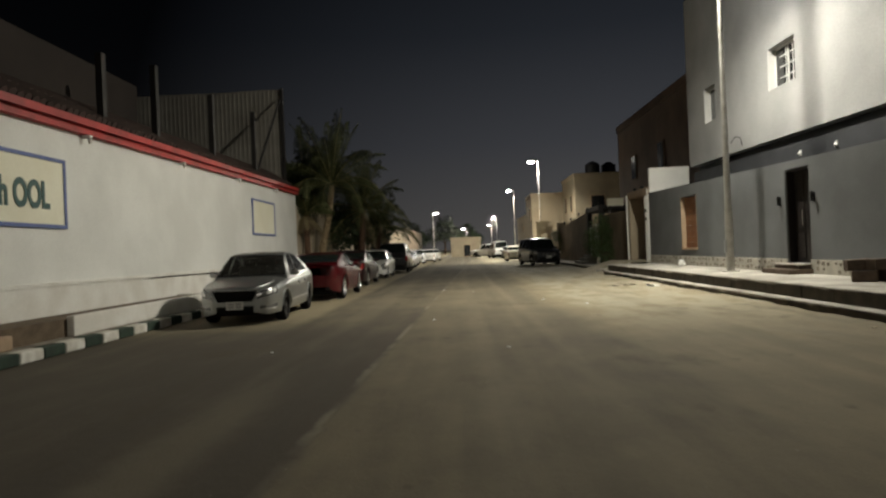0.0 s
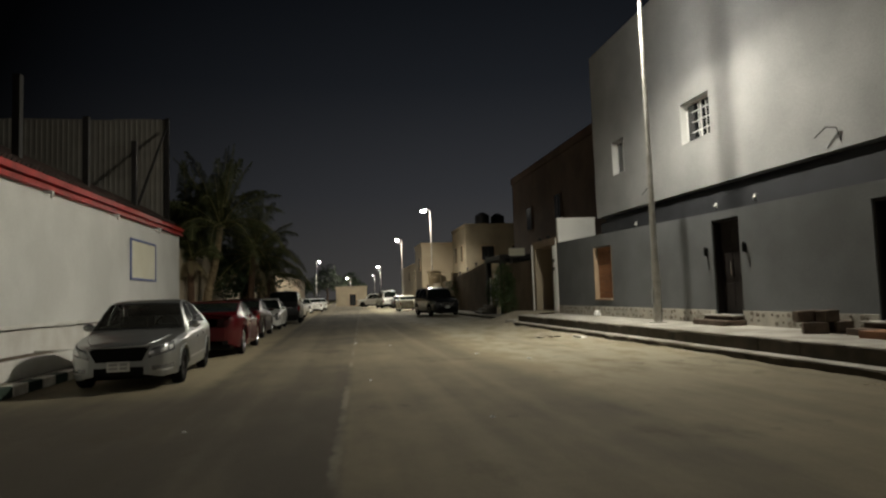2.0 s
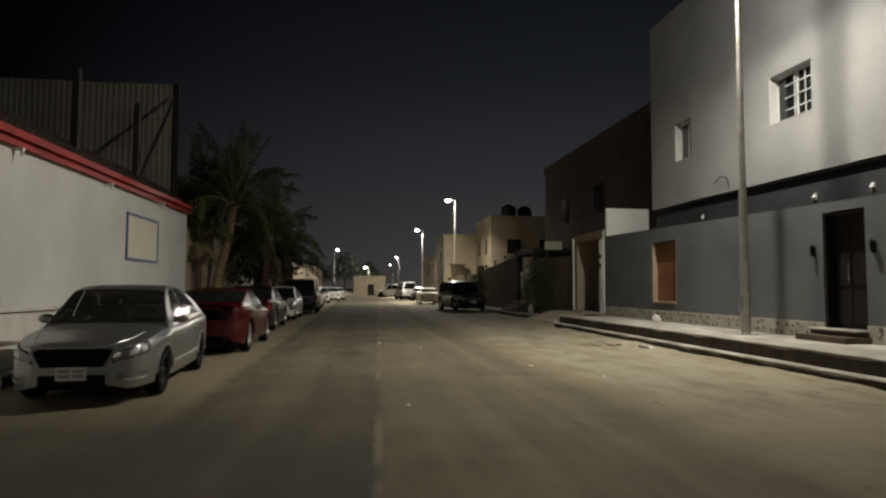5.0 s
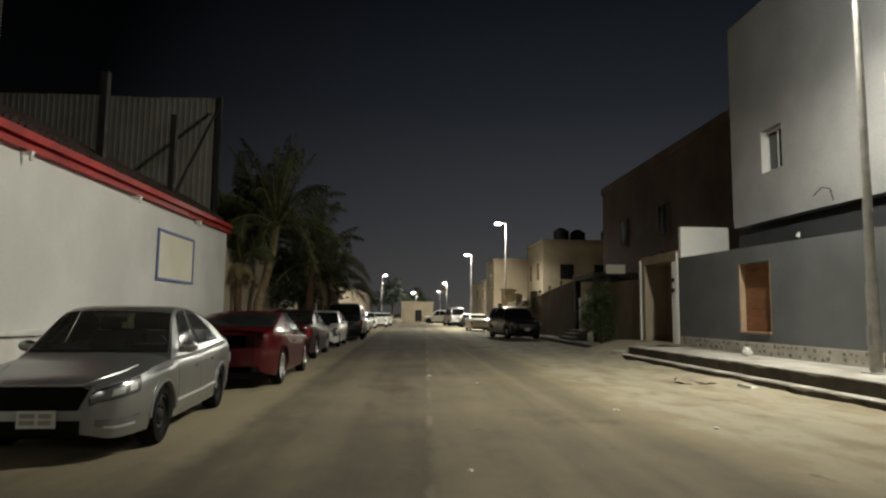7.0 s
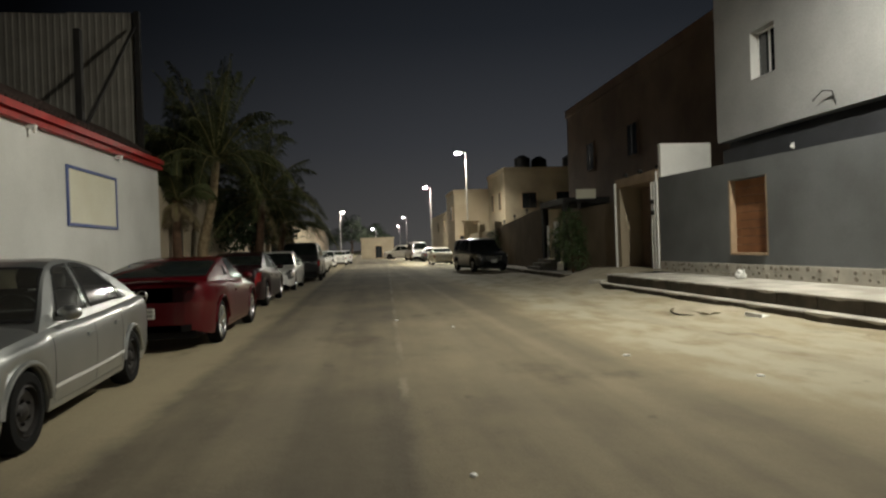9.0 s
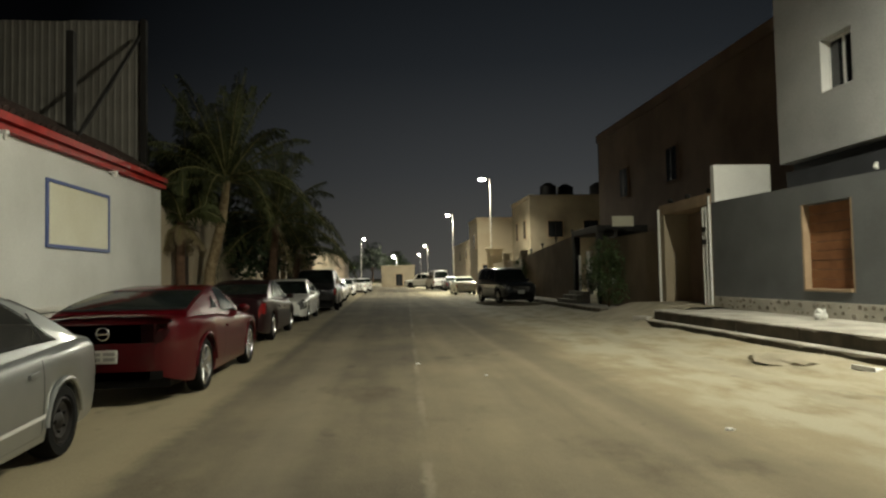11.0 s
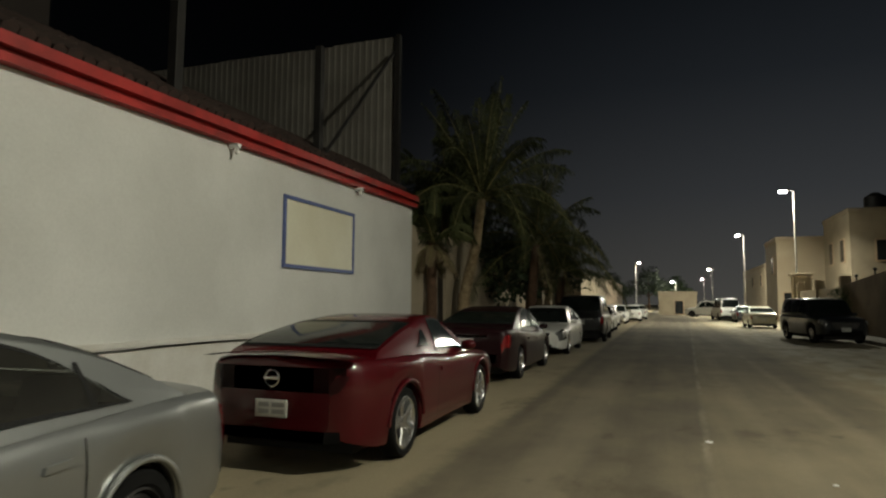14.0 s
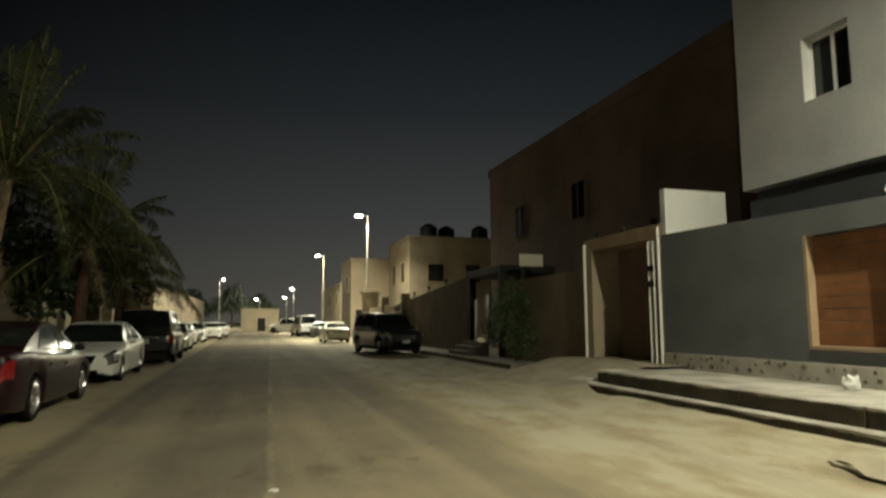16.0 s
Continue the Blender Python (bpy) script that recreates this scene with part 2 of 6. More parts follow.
M_HEAD = mat("lamp_housing", (0.35, 0.36, 0.37), 0.5, 0.2, 0.1, 4, 50, 0.0)
M_LED = glow("lit_lamp_lens", (1.0, 0.96, 0.86), 500.0)
M_GREEN_KERB = mat("dark_green_kerb_paint", (0.022, 0.045, 0.030), 0.8, 0, 0.35, 5, 50, 0.25)
M_WHITE_KERB = mat("white_kerb_paint", (0.70, 0.69, 0.64), 0.8, 0, 0.2, 5, 50, 0.25, color2=(0.5, 0.48, 0.42))
M_SOIL = mat("dry_soil", (0.13, 0.095, 0.062), 0.95, 0, 0.35, 4, 40, 0.6)
M_RUBBER = mat("tyre_rubber", (0.007, 0.007, 0.007), 0.9, 0, 0.3, 9, 90, 0.2, spec=0.15)
M_BLACK = mat("black_plastic", (0.012, 0.012, 0.012), 0.7, 0, 0.2, 9, 90, 0.05, spec=0.2)
M_UNDER = mat("underbody_black", (0.006, 0.006, 0.006), 0.9, 0, 0.2, 4, 50, 0.0)
M_GLASS = mat("tinted_glass", (0.014, 0.018, 0.017), 0.09, 0, 0.3, 3, 60, 0.0, spec=0.25)
M_CABIN = mat("dark_grey_upholstery", (0.035, 0.034, 0.033), 0.9, 0, 0.25, 6, 90, 0.15)


def clear_glass(name, tint):
    """A thin tinted pane: it lets light through and mirrors at grazing angles."""
    m = bpy.data.materials.new(name)
    m.use_nodes = True
    n, l = m.node_tree.nodes, m.node_tree.links
    see, gloss, mix, fres = n.new("ShaderNodeBsdfTransparent"), n.new("ShaderNodeBsdfGlossy"), n.new("ShaderNodeMixShader"), n.new("ShaderNodeFresnel")
    see.inputs["Color"].default_value = (*tint, 1)
    gloss.inputs["Roughness"].default_value = 0.05
    fres.inputs["IOR"].default_value = 1.6
    film, dusty = n.new("ShaderNodeBsdfDiffuse"), n.new("ShaderNodeMixShader")
    film.inputs["Color"].default_value = (0.42, 0.40, 0.35, 1)
    spread, share = n.new("ShaderNodeTexNoise"), n.new("ShaderNodeMapRange")
    spread.inputs["Scale"].default_value, spread.inputs["Detail"].default_value = 3.0, 5
    share.inputs["To Min"].default_value, share.inputs["To Max"].default_value = 0.02, 0.10
    l.new(spread.outputs["Fac"], share.inputs["Value"])
    l.new(share.outputs["Result"], dusty.inputs[0])
    l.new(see.outputs[0], dusty.inputs[1])
    l.new(film.outputs[0], dusty.inputs[2])
    l.new(fres.outputs[0], mix.inputs[0])
    l.new(dusty.outputs[0], mix.inputs[1])
    l.new(gloss.outputs[0], mix.inputs[2])
    l.new(mix.outputs[0], n["Material Output"].inputs["Surface"])
    return m


M_CLEAR = clear_glass("thin_car_glass", (0.74, 0.80, 0.77))
M_PANE = mat("window_pane", (0.018, 0.02, 0.022), 0.08, 0, 0.1, 3, 60, 0.0, spec=0.6)
M_TRIM = mat("satin_bright_trim", (0.66, 0.66, 0.64), 0.5, 0.3, 0.08, 6, 60, 0.0)
M_CHROME = mat("bright_alloy", (0.70, 0.70, 0.70), 0.25, 0.95, 0.08, 6, 60, 0.0)
M_STEELRIM = mat("dusty_steel_rim", (0.014, 0.012, 0.011), 0.6, 0.3, 0.3, 6, 60, 0.05)
M_BOWL = mat("lamp_reflector", (0.78, 0.78, 0.76), 0.30, 0.7, 0.1, 14, 60, 0.0, coat=1.0)
M_HEADLIGHT = mat("clear_headlight", (0.30, 0.305, 0.305), 0.18, 0.6, 0.15, 14, 60, 0.0, coat=1.0)
M_TAIL = mat("red_tail_lens", (0.20, 0.010, 0.012), 0.2, 0, 0.1, 8, 60, 0.0, coat=1.0)
M_TAIL_DARK = mat("smoked_tail_lens", (0.02, 0.003, 0.004), 0.3, 0, 0.1, 8, 60, 0.0, coat=0.3, spec=0.2)
M_PLATE = mat("number_plate", (0.66, 0.66, 0.62), 0.5, 0, 0.08, 8, 60, 0.0)
M_PLATE_INK = mat("plate_writing", (0.33, 0.33, 0.32), 0.6, 0, 0.1, 8, 60, 0.0)
M_SILVER = paint("silver_car_paint", (0.41, 0.425, 0.42), 0.85, 0.36, 0.10, 0.35)
M_CRIMSON = paint("deep_red_car_paint", (0.058, 0.0008, 0.0034), 0.0, 0.4, 0.05, 0.75, 0.2)
M_MAROON = paint("dark_maroon_car_paint", (0.014, 0.0035, 0.005), 0.0, 0.4, 0.04, 0.5, 0.2)
M_WHITE_CAR = paint("white_car_paint", (0.75, 0.75, 0.72), 0.0, 0.35, 0.15)
M_BLACK_CAR = paint("black_car_paint", (0.010, 0.010, 0.012), 0.1, 0.3, 0.12)
M_NAVY_CAR = paint("dark_grey_car_paint", (0.028, 0.030, 0.034), 0.3, 0.3, 0.15)
M_CREAM_CAR = paint("cream_car_paint", (0.50, 0.47, 0.36), 0.2, 0.35, 0.2)
M_BARK = mat("pale_palm_bark", (0.36, 0.28, 0.17), 0.95, 0, 0.35, 6, 45, 0.6, color2=(0.22, 0.16, 0.09))
M_BARK_DARK = mat("brown_palm_bark", (0.13, 0.075, 0.045), 0.95, 0, 0.35, 6, 45, 0.6)
M_FROND = mat("palm_leaf", (0.070, 0.080, 0.030), 0.7, 0, 0.35, 1.2, 30, 0.0, color2=(0.042, 0.05, 0.02), spec=0.25)
M_FROND_DRY = mat("dry_palm_leaf", (0.20, 0.155, 0.085), 0.8, 0, 0.3, 2, 30, 0.0)
M_RACHIS = mat("palm_leaf_stalk", (0.20, 0.18, 0.07), 0.7, 0, 0.25, 3, 30, 0.0)
M_LEAF = mat("dark_leaf", (0.035, 0.055, 0.022), 0.6, 0, 0.35, 1.5, 30, 0.0, color2=(0.02, 0.034, 0.014))
M_BUSH = mat("bush_leaf", (0.075, 0.12, 0.04), 0.6, 0, 0.35, 1.5, 30, 0.0)
M_RAG = mat("white_plastic_bag", (0.75, 0.75, 0.72), 0.6, 0, 0.1, 9, 60, 0.2)
M_BRICK = mat("dark_concrete_block", (0.12, 0.085, 0.06), 0.9, 0, 0.35, 6, 60, 0.5)


# ---- small builders ----
def box(bm, x0, x1, y0, y1, z0, z1, bevel=0.0):
    made = bmesh.ops.create_cube(bm, size=1.0, matrix=Matrix.LocRotScale(((x0 + x1) / 2, (y0 + y1) / 2, (z0 + z1) / 2), None, (x1 - x0, y1 - y0, z1 - z0)))
    if bevel:
        edges = list({e for v in made["verts"] for e in v.link_edges})
        bmesh.ops.bevel(bm, geom=edges, offset=bevel, segments=2, profile=0.5, affect="EDGES")


def tube(bm, a, b, r0, r1=None, sides=10, caps=True):
    a, b = Vector(a), Vector(b)
    q = (b - a).to_track_quat("Z", "Y").to_matrix().to_4x4()
    bmesh.ops.create_cone(bm, cap_ends=caps, segments=sides, radius1=r0, radius2=r0 if r1 is None else r1, depth=(b - a).length, matrix=Matrix.Translation((a + b) / 2) @ q)


def bent_tube(bm, line, r, sides=8):
    """A round rod swept along a line of points."""
    line = [Vector(p) for p in line]
    rings = []
    for i, p in enumerate(line):
        d = (line[min(i + 1, len(line) - 1)] - line[max(i - 1, 0)]).normalized()
        a = d.orthogonal().normalized() if not rings else (side - d * side.dot(d)).normalized()
        side, b = a, d.cross(a)
        rings.append([bm.verts.new(p + a * r * math.cos(6.28318 * j / sides) + b * r * math.sin(6.28318 * j / sides)) for j in range(sides)])
    for p, q in zip(rings, rings[1:]):
        for j in range(sides):
            bm.faces.new((p[j], p[(j + 1) % sides], q[(j + 1) % sides], q[j]))
    bm.faces.new(rings[0]), bm.faces.new(rings[-1])
    bmesh.ops.recalc_face_normals(bm, faces=bm.faces)


def sharpen(bm, degrees=32):
    limit = radians(degrees)
    for f in bm.faces:
        f.smooth = True
    for e in bm.edges:
        if len(e.link_faces) != 2 or e.calc_face_angle(9.0) > limit:
            e.smooth = False


def mesh_of(name, bm, material, smooth=True):
    if smooth:
        bm.normal_update()
        sharpen(bm)
    me = bpy.data.meshes.new(name)
    bm.to_mesh(me)
    bm.free()
    me.materials.append(material)
    return me


def part(name, bm, material, parent, label="", smooth=True):
    ob = new(name, mesh_of(name, bm, material, smooth))
    ob.parent = parent
    return tagged(ob, label)


def thing(name, label, category, group="", at=None, kind=""):
    ob = new(name)
    ob.empty_display_size = 0.2
    if at is not None:
        ob.matrix_basis = at
    return tagged(ob, label, category, group, kind)


def solid(name, bm, material, label, category="", kind="structure", smooth=False):
    ob = new(name, mesh_of(name, bm, material, smooth))
    return tagged(ob, label, category, "", kind)


def boxpart(name, material, parent, x0, x1, y0, y1, z0, z1, bevel=0.0, label=""):
    bm = bmesh.new()
    box(bm, x0, x1, y0, y1, z0, z1, bevel)
    return part(name, bm, material, parent, label, smooth=False)


def wall_along_y(bm, x0, x1, y0, y1, z0, top, holes=()):
    """A wall from y0 to y1 with openings (ya, yb, za, zb); top(y) is its upper edge."""
    def prism(a, b, za, zb=None):
        ta, tb = (zb, zb) if zb is not None else (top(a), top(b))
        v = [bm.verts.new(c) for c in ((x0, a, za), (x1, a, za), (x1, b, za), (x0, b, za), (x0, a, ta), (x1, a, ta), (x1, b, tb), (x0, b, tb))]
        for f in ((3, 2, 1, 0), (4, 5, 6, 7), (0, 1, 5, 4), (2, 3, 7, 6), (1, 2, 6, 5), (3, 0, 4, 7)):
            bm.faces.new([v[i] for i in f])
    y = y0
    for ya, yb, za, zb in sorted(holes):
        prism(y, ya, z0)
        if za > z0:
            prism(ya, yb, z0, za)
        prism(ya, yb, zb)
        y = yb
    prism(y, y1, z0)
    bmesh.ops.remove_doubles(bm, verts=bm.verts, dist=0.0005)
    bmesh.ops.recalc_face_normals(bm, faces=bm.faces)


# ---- ground, kerbs, pavements ----
bm = bmesh.new()
bmesh.ops.create_grid(bm, x_segments=2, y_segments=2, size=900)
solid("road", bm, M_GROUND, "worn asphalt street drifted with pale sand", "road")

PAVE = 0.42
bm = bmesh.new()
box(bm, 6.82, 8.70, -6.0, 29.12, 0.0, PAVE, 0.012)
solid("pavement", bm, M_CONCRETE, "raised dusty concrete pavement along the grey wall", "pavement")
# riser stones coloured as if shaded, under pale concrete tread caps
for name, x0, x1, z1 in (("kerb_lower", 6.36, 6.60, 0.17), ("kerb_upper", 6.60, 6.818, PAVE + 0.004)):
    kerb = thing(name, "two-step concrete kerb with worn edges, riser shade put into their dark colour", "kerb", kind="structure")
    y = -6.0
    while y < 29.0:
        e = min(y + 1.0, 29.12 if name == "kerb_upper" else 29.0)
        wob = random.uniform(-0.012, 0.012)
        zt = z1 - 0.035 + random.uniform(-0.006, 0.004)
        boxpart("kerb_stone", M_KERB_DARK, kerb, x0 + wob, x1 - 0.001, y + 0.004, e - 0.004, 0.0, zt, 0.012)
        bm = bmesh.new()
        rows = []
        for i in range(13):
            yy = y + 0.003 + (e - y - 0.006) * i / 12
            lip = x0 + wob - 0.006 - 0.008 * abs(noise.noise((yy * 2.1, x0, 3)))
            drop = 0.030 + 0.055 * max(0.0, noise.noise((yy * 1.7, x0, 7)) + 0.25) + 0.02 * noise.noise((yy * 9.0, x0, 1))
            rows.append([bm.verts.new(c) for c in ((x1 - 0.001, yy, z1), (lip + 0.02, yy, z1 + 0.004 * noise.noise((yy * 5, 0, x0))), (lip, yy, z1 - 0.014), (lip + 0.001, yy, z1 - drop), (x0 + wob + 0.02, yy, z1 - drop))])
        for a, b in zip(rows, rows[1:]):
            for i in range(4):
                bm.faces.new((a[i], a[i + 1], b[i + 1], b[i]))
        bmesh.ops.recalc_face_normals(bm, faces=bm.faces)
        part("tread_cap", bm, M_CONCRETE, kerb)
        y = e
# sand drift that ramps up to the gate behind the kerb's end
bm = bmesh.new()
nx, ny = 26, 30
grid = [[None] * (ny + 1) for _ in range(nx + 1)]
for i in range(nx + 1):
    for j in range(ny + 1):
        u, v = i / nx, j / ny
        x, y = 5.2 + u * 3.9, 28.6 + v * 6.2
        h = 0.50 * min(1, max(0, (u - 0.12) / 0.45)) ** 1.2 * min(1, (1 - v) / 0.35) ** 0.9
        h *= min(1.0, max(0.0, v / 0.07)) if x < 6.85 else 1.0
        h += 0.03 * noise.noise((x * 1.3, y * 1.3, 0)) * min(1, h * 8) - 0.015
        grid[i][j] = bm.verts.new((x, y, h))
for i in range(nx):
    for j in range(ny):
        bm.faces.new((grid[i][j], grid[i + 1][j], grid[i + 1][j + 1], grid[i][j + 1]))
solid("sand_ramp", bm, M_SAND, "drifted sand ramp up to the gate", "ground", smooth=True)
# low drift of blown sand against the kerb
bm = bmesh.new()
nx, ny = 40, 130
grid = [[None] * (ny + 1) for _ in range(nx + 1)]
for i in range(nx + 1):
    for j in range(ny + 1):
        u, v = i / nx, j / ny
        x, y = 2.7 + u * 3.64, 7.0 + v * 21.9
        rise = max(0.0, u + 0.28 * noise.noise((x * 0.4, y * 0.25, 5)) - 0.15)
        h = 0.075 * rise ** 1.6 * (0.7 + 0.6 * noise.noise((x * 0.9, y * 0.5, 2))) * min(1, v * 4) * min(1, (1 - v) * 14)
        h += (0.030 * noise.noise((x * 2.3, y * 1.4, 1)) + 0.012 * noise.noise((x * 7, y * 5, 1))) * min(1.0, rise * 2.2) * min(1, v * 4)
        grid[i][j] = bm.verts.new((x, y, h - 0.006 - 0.02 * max(0, 0.3 - rise) * 3))
for i in range(nx):
    for j in range(ny):
        bm.faces.new((grid[i][j], grid[i + 1][j], grid[i + 1][j + 1], grid[i][j + 1]))
solid("sand_drift", bm, M_GROUND, "low drift of pale blown sand along the kerb", "ground", smooth=True)
bm = bmesh.new()
box(bm, 7.15, 7.45, 34.9, 60.0, 0.0, 0.16, 0.02)
box(bm, 7.45, 8.46, 34.9, 60.0, 0.0, 0.14)
solid("pavement_far", bm, M_KERB, "low concrete kerb and strip before the villas", "pavement")

# left side: pavement strip, painted kerb, planter
bm = bmesh.new()
box(bm, -6.93, -5.72, -6.0, 31.0, 0.0, 0.13)
solid("pavement_school", bm, M_KERB, "narrow dusty pavement below the white wall", "pavement")
painted = thing("painted_kerb", "kerb of alternating white and dark green painted blocks", "kerb", kind="structure")
for k in range(70):
    y = -5.20 + k * 0.4967
    if y < 17.1:
        boxpart("kerb_block", M_GREEN_KERB if k % 2 else M_WHITE_KERB, painted, -5.72, -5.50, y + 0.006, y + 0.491, 0.0, 0.17 + random.uniform(-0.006, 0.006), 0.025)
    else:
        boxpart("kerb_block", M_KERB, painted, -5.72, -5.52, y + 0.006, y + 0.491, 0.0, 0.15, 0.025)
planter = thing("planter", "low white concrete planter with dry soil against the wall", "planter")
boxpart("parapet", M_PLINTH_WHITE, planter, -6.16, -6.03, 12.75, 18.6, 0.13, 0.47, 0.02)
boxpart("end_wall", M_PLINTH_WHITE, planter, -6.90, -6.162, 18.45, 18.6, 0.13, 0.47, 0.02)
bm = bmesh.new()
box(bm, -6.85, -6.165, 9.0, 18.44, 0.13, 0.43)
part("soil", bm, M_SOIL, planter, "dry brown soil")
boxpart("brick_edge", M_TAN, planter, -6.16, -6.03, 10.3, 11.3, 0.13, 0.34, 0.02)

# ---- white school wall ----
bm = bmesh.new()
wall_along_y(bm, -7.18, -6.93, -8.0, 30.9, 0.0, lambda y: 3.92 + 0.012 * (y - 18))
solid("wall_school", bm, M_WHITE_WALL, "long white painted boundary wall of a school", "wall")
bm = bmesh.new()
wall_along_y(bm, -6.928, -6.87, -8.0, 30.88, 0.13, lambda y: 0.95)
wall_along_y(bm, -6.928, -6.85, -8.0, 30.88, 0.952, lambda y: 1.02)
solid("trim_school_wall", bm, M_PLINTH_WHITE, "dusty white plinth with a projecting ledge", "trim")
gutter = thing("gutter", "red painted metal eaves gutter along the wall top", "gutter", kind="structure")
for k, (x0, x1, za, zb) in enumerate(((-7.25, -6.80, 0.0, 0.10), (-7.25, -6.86, 0.102, 0.16), (-7.25, -6.76, 0.162, 0.30))):
    bm = bmesh.new()
    v = []
    for y in (-8.0, 30.98):
        b = 3.925 + 0.012 * (y - 18)
        v.append([bm.verts.new(c) for c in ((x0, y, b + za), (x1, y, b + za), (x1, y, b + zb), (x0, y, b + zb))])
    for i in range(4):
        bm.faces.new((v[0][i], v[0][(i + 1) % 4], v[1][(i + 1) % 4], v[1][i]))
    bm.faces.new(v[0]), bm.faces.new(v[1])
    bmesh.ops.recalc_face_normals(bm, faces=bm.faces)
    part(("lip", "channel", "fascia")[k], bm, M_RED, gutter, smooth=False)
for y in (14.7, 19.0, 23.25, 27.53):
    spout = thing("drain_spout", "small white drain spout under the red gutter", "drain spout", "spouts under the gutter")
    b = 3.925 + 0.012 * (y - 18)
    bm = bmesh.new()
    box(bm, -6.93, -6.74, y - 0.05, y + 0.05, b - 0.07, b - 0.005, 0.01)
    part("bracket", bm, M_WHITE, spout, smooth=False)
    bm = bmesh.new()
    tube(bm, (-6.78, y, b - 0.06), (-6.78, y, b - 0.17), 0.035, 0.03, 10)
    part("nozzle", bm, M_PLINTH_WHITE, spout)
# black cable hung along the plinth
bm = bmesh.new()
bent_tube(bm, [(-6.838, 17.0 + 0.5 * i, 0.930 + 0.008 * math.sin(i * 0.7)) for i in range(27)], 0.008, 6)
tagged(new("cable", mesh_of("cable", bm, M_BLACK)), "thin black cable hung along the white plinth", "cable")
# roof of dark tiles behind the gutter
roof = thing("tiled_roof", "sloping roof of dark clay tiles behind the gutter", "roof", kind="structure")
for k in range(95):
    y = 12.0 + k * 0.2
    b = 4.37 + 0.012 * (y - 18)
    for r in range(2):
        bm = bmesh.new()
        a = Vector((-7.10 - r * 0.5, y, b + r * 0.30 + random.uniform(0, 0.03)))
        c = Vector((-7.68 - r * 0.5, y, b + 0.36 + r * 0.30))
        tube(bm, a, c, 0.095 + random.uniform(-0.01, 0.015), 0.08, 6)
        part("roof_tile", bm, M_TILE, roof, smooth=False)
bm = bmesh.new()
v = [bm.verts.new(c) for c in ((-7.1, -8, 3.75), (-7.1, 30.7, 4.22), (-8.2, 30.7, 4.9), (-8.2, -8, 4.45))]
bm.faces.new(v)
bmesh.ops.solidify(bm, geom=bm.faces[:], thickness=0.06)
part("roof_deck", bm, M_TILE, roof, smooth=False)

# corrugated sheet screen across the plot's end, with steel posts and braces on the wall
screen = thing("corrugated_screen", "tall weathered corrugated metal screen behind the wall", "screen")
x = -7.42
while x > -17.0:
    e = x - 0.98
    bm = bmesh.new()
    prof = []
    for i in range(5):
        s = 0.98 / 5
        for fx, fy in ((0.0, 0.0), (0.55, 0.0), (0.65, -0.014), (0.90, -0.014)):
            prof.append((x - (i + fx) * s, 30.80 + fy))
    prof.append((e, 30.80))
    wob = random.uniform(-0.03, 0.03)
    lo = [bm.verts.new((px, py, 0.5)) for px, py in prof]
    hi = [bm.verts.new((px, py, 8.85 + wob)) for px, py in prof]
    for i in range(len(prof) - 1):
        bm.faces.new((lo[i], lo[i + 1], hi[i + 1], hi[i]))
    part("metal_sheet", bm, M_SHEET, screen, smooth=False)
    x = e
boxpart("end_post", M_STEEL_DARK, screen, -7.41, -7.27, 30.70, 30.86, 0.0, 8.9)
frame_work = thing("steel_frame", "dark steel posts with diagonal braces on the school wall", "steel frame")
for y, zt in ((16.2, 6.0), (18.7, 6.45), (22.5, 6.6), (26.65, 6.95)):
    boxpart("post", M_STEEL_DARK, frame_work, -7.44, -7.28, y - 0.08, y + 0.08, 3.3, zt, 0.01)
for y0, z0, y1, z1 in ((26.7, 4.45, 30.55, 8.35),):
    bm = bmesh.new()
    tube(bm, (-7.36, y0, z0), (-7.36, y1, z1), 0.05, None, 6)
    part("brace", bm, M_STEEL_DARK, frame_work)
bm = bmesh.new()
wall_along_y(bm, -7.7, -7.5, -8.0, 30.6, 0.0, lambda y: 4.3)
solid("wall_school_inner", bm, M_SHADE_WALL, "dim inner wall under the school roof", "wall")
# block behind the wall, its night darkness held by the near-black colour
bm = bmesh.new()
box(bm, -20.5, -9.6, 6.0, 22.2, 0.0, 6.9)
solid("wall_school_block", bm, M_DARK_BLOCK, "school building behind the wall, coloured near black as if unlit", "wall")
# beige wall beyond the school
beige_top = lambda y: 3.65
bm = bmesh.new()
wall_along_y(bm, -7.25, -7.0, 31.0, 41.0, 0.0, beige_top, ((31.75, 32.15, 2.35, 2.85), (33.2, 34.0, 0.1, 2.6)))
solid("wall_beige", bm, M_BEIGE, "beige rendered wall beyond the school", "wall")
boxpart("leaf", M_DOOR, thing("door_3", "dark steel door in the beige wall, shut", "door", kind="structure"), -7.16, -7.10, 33.2, 34.0, 0.1, 2.6)
boxpart("pane", M_PANE, thing("window_5", "small dark window in the beige wall", "window", kind="structure"), -7.18, -7.15, 31.75, 32.15, 2.35, 2.85)


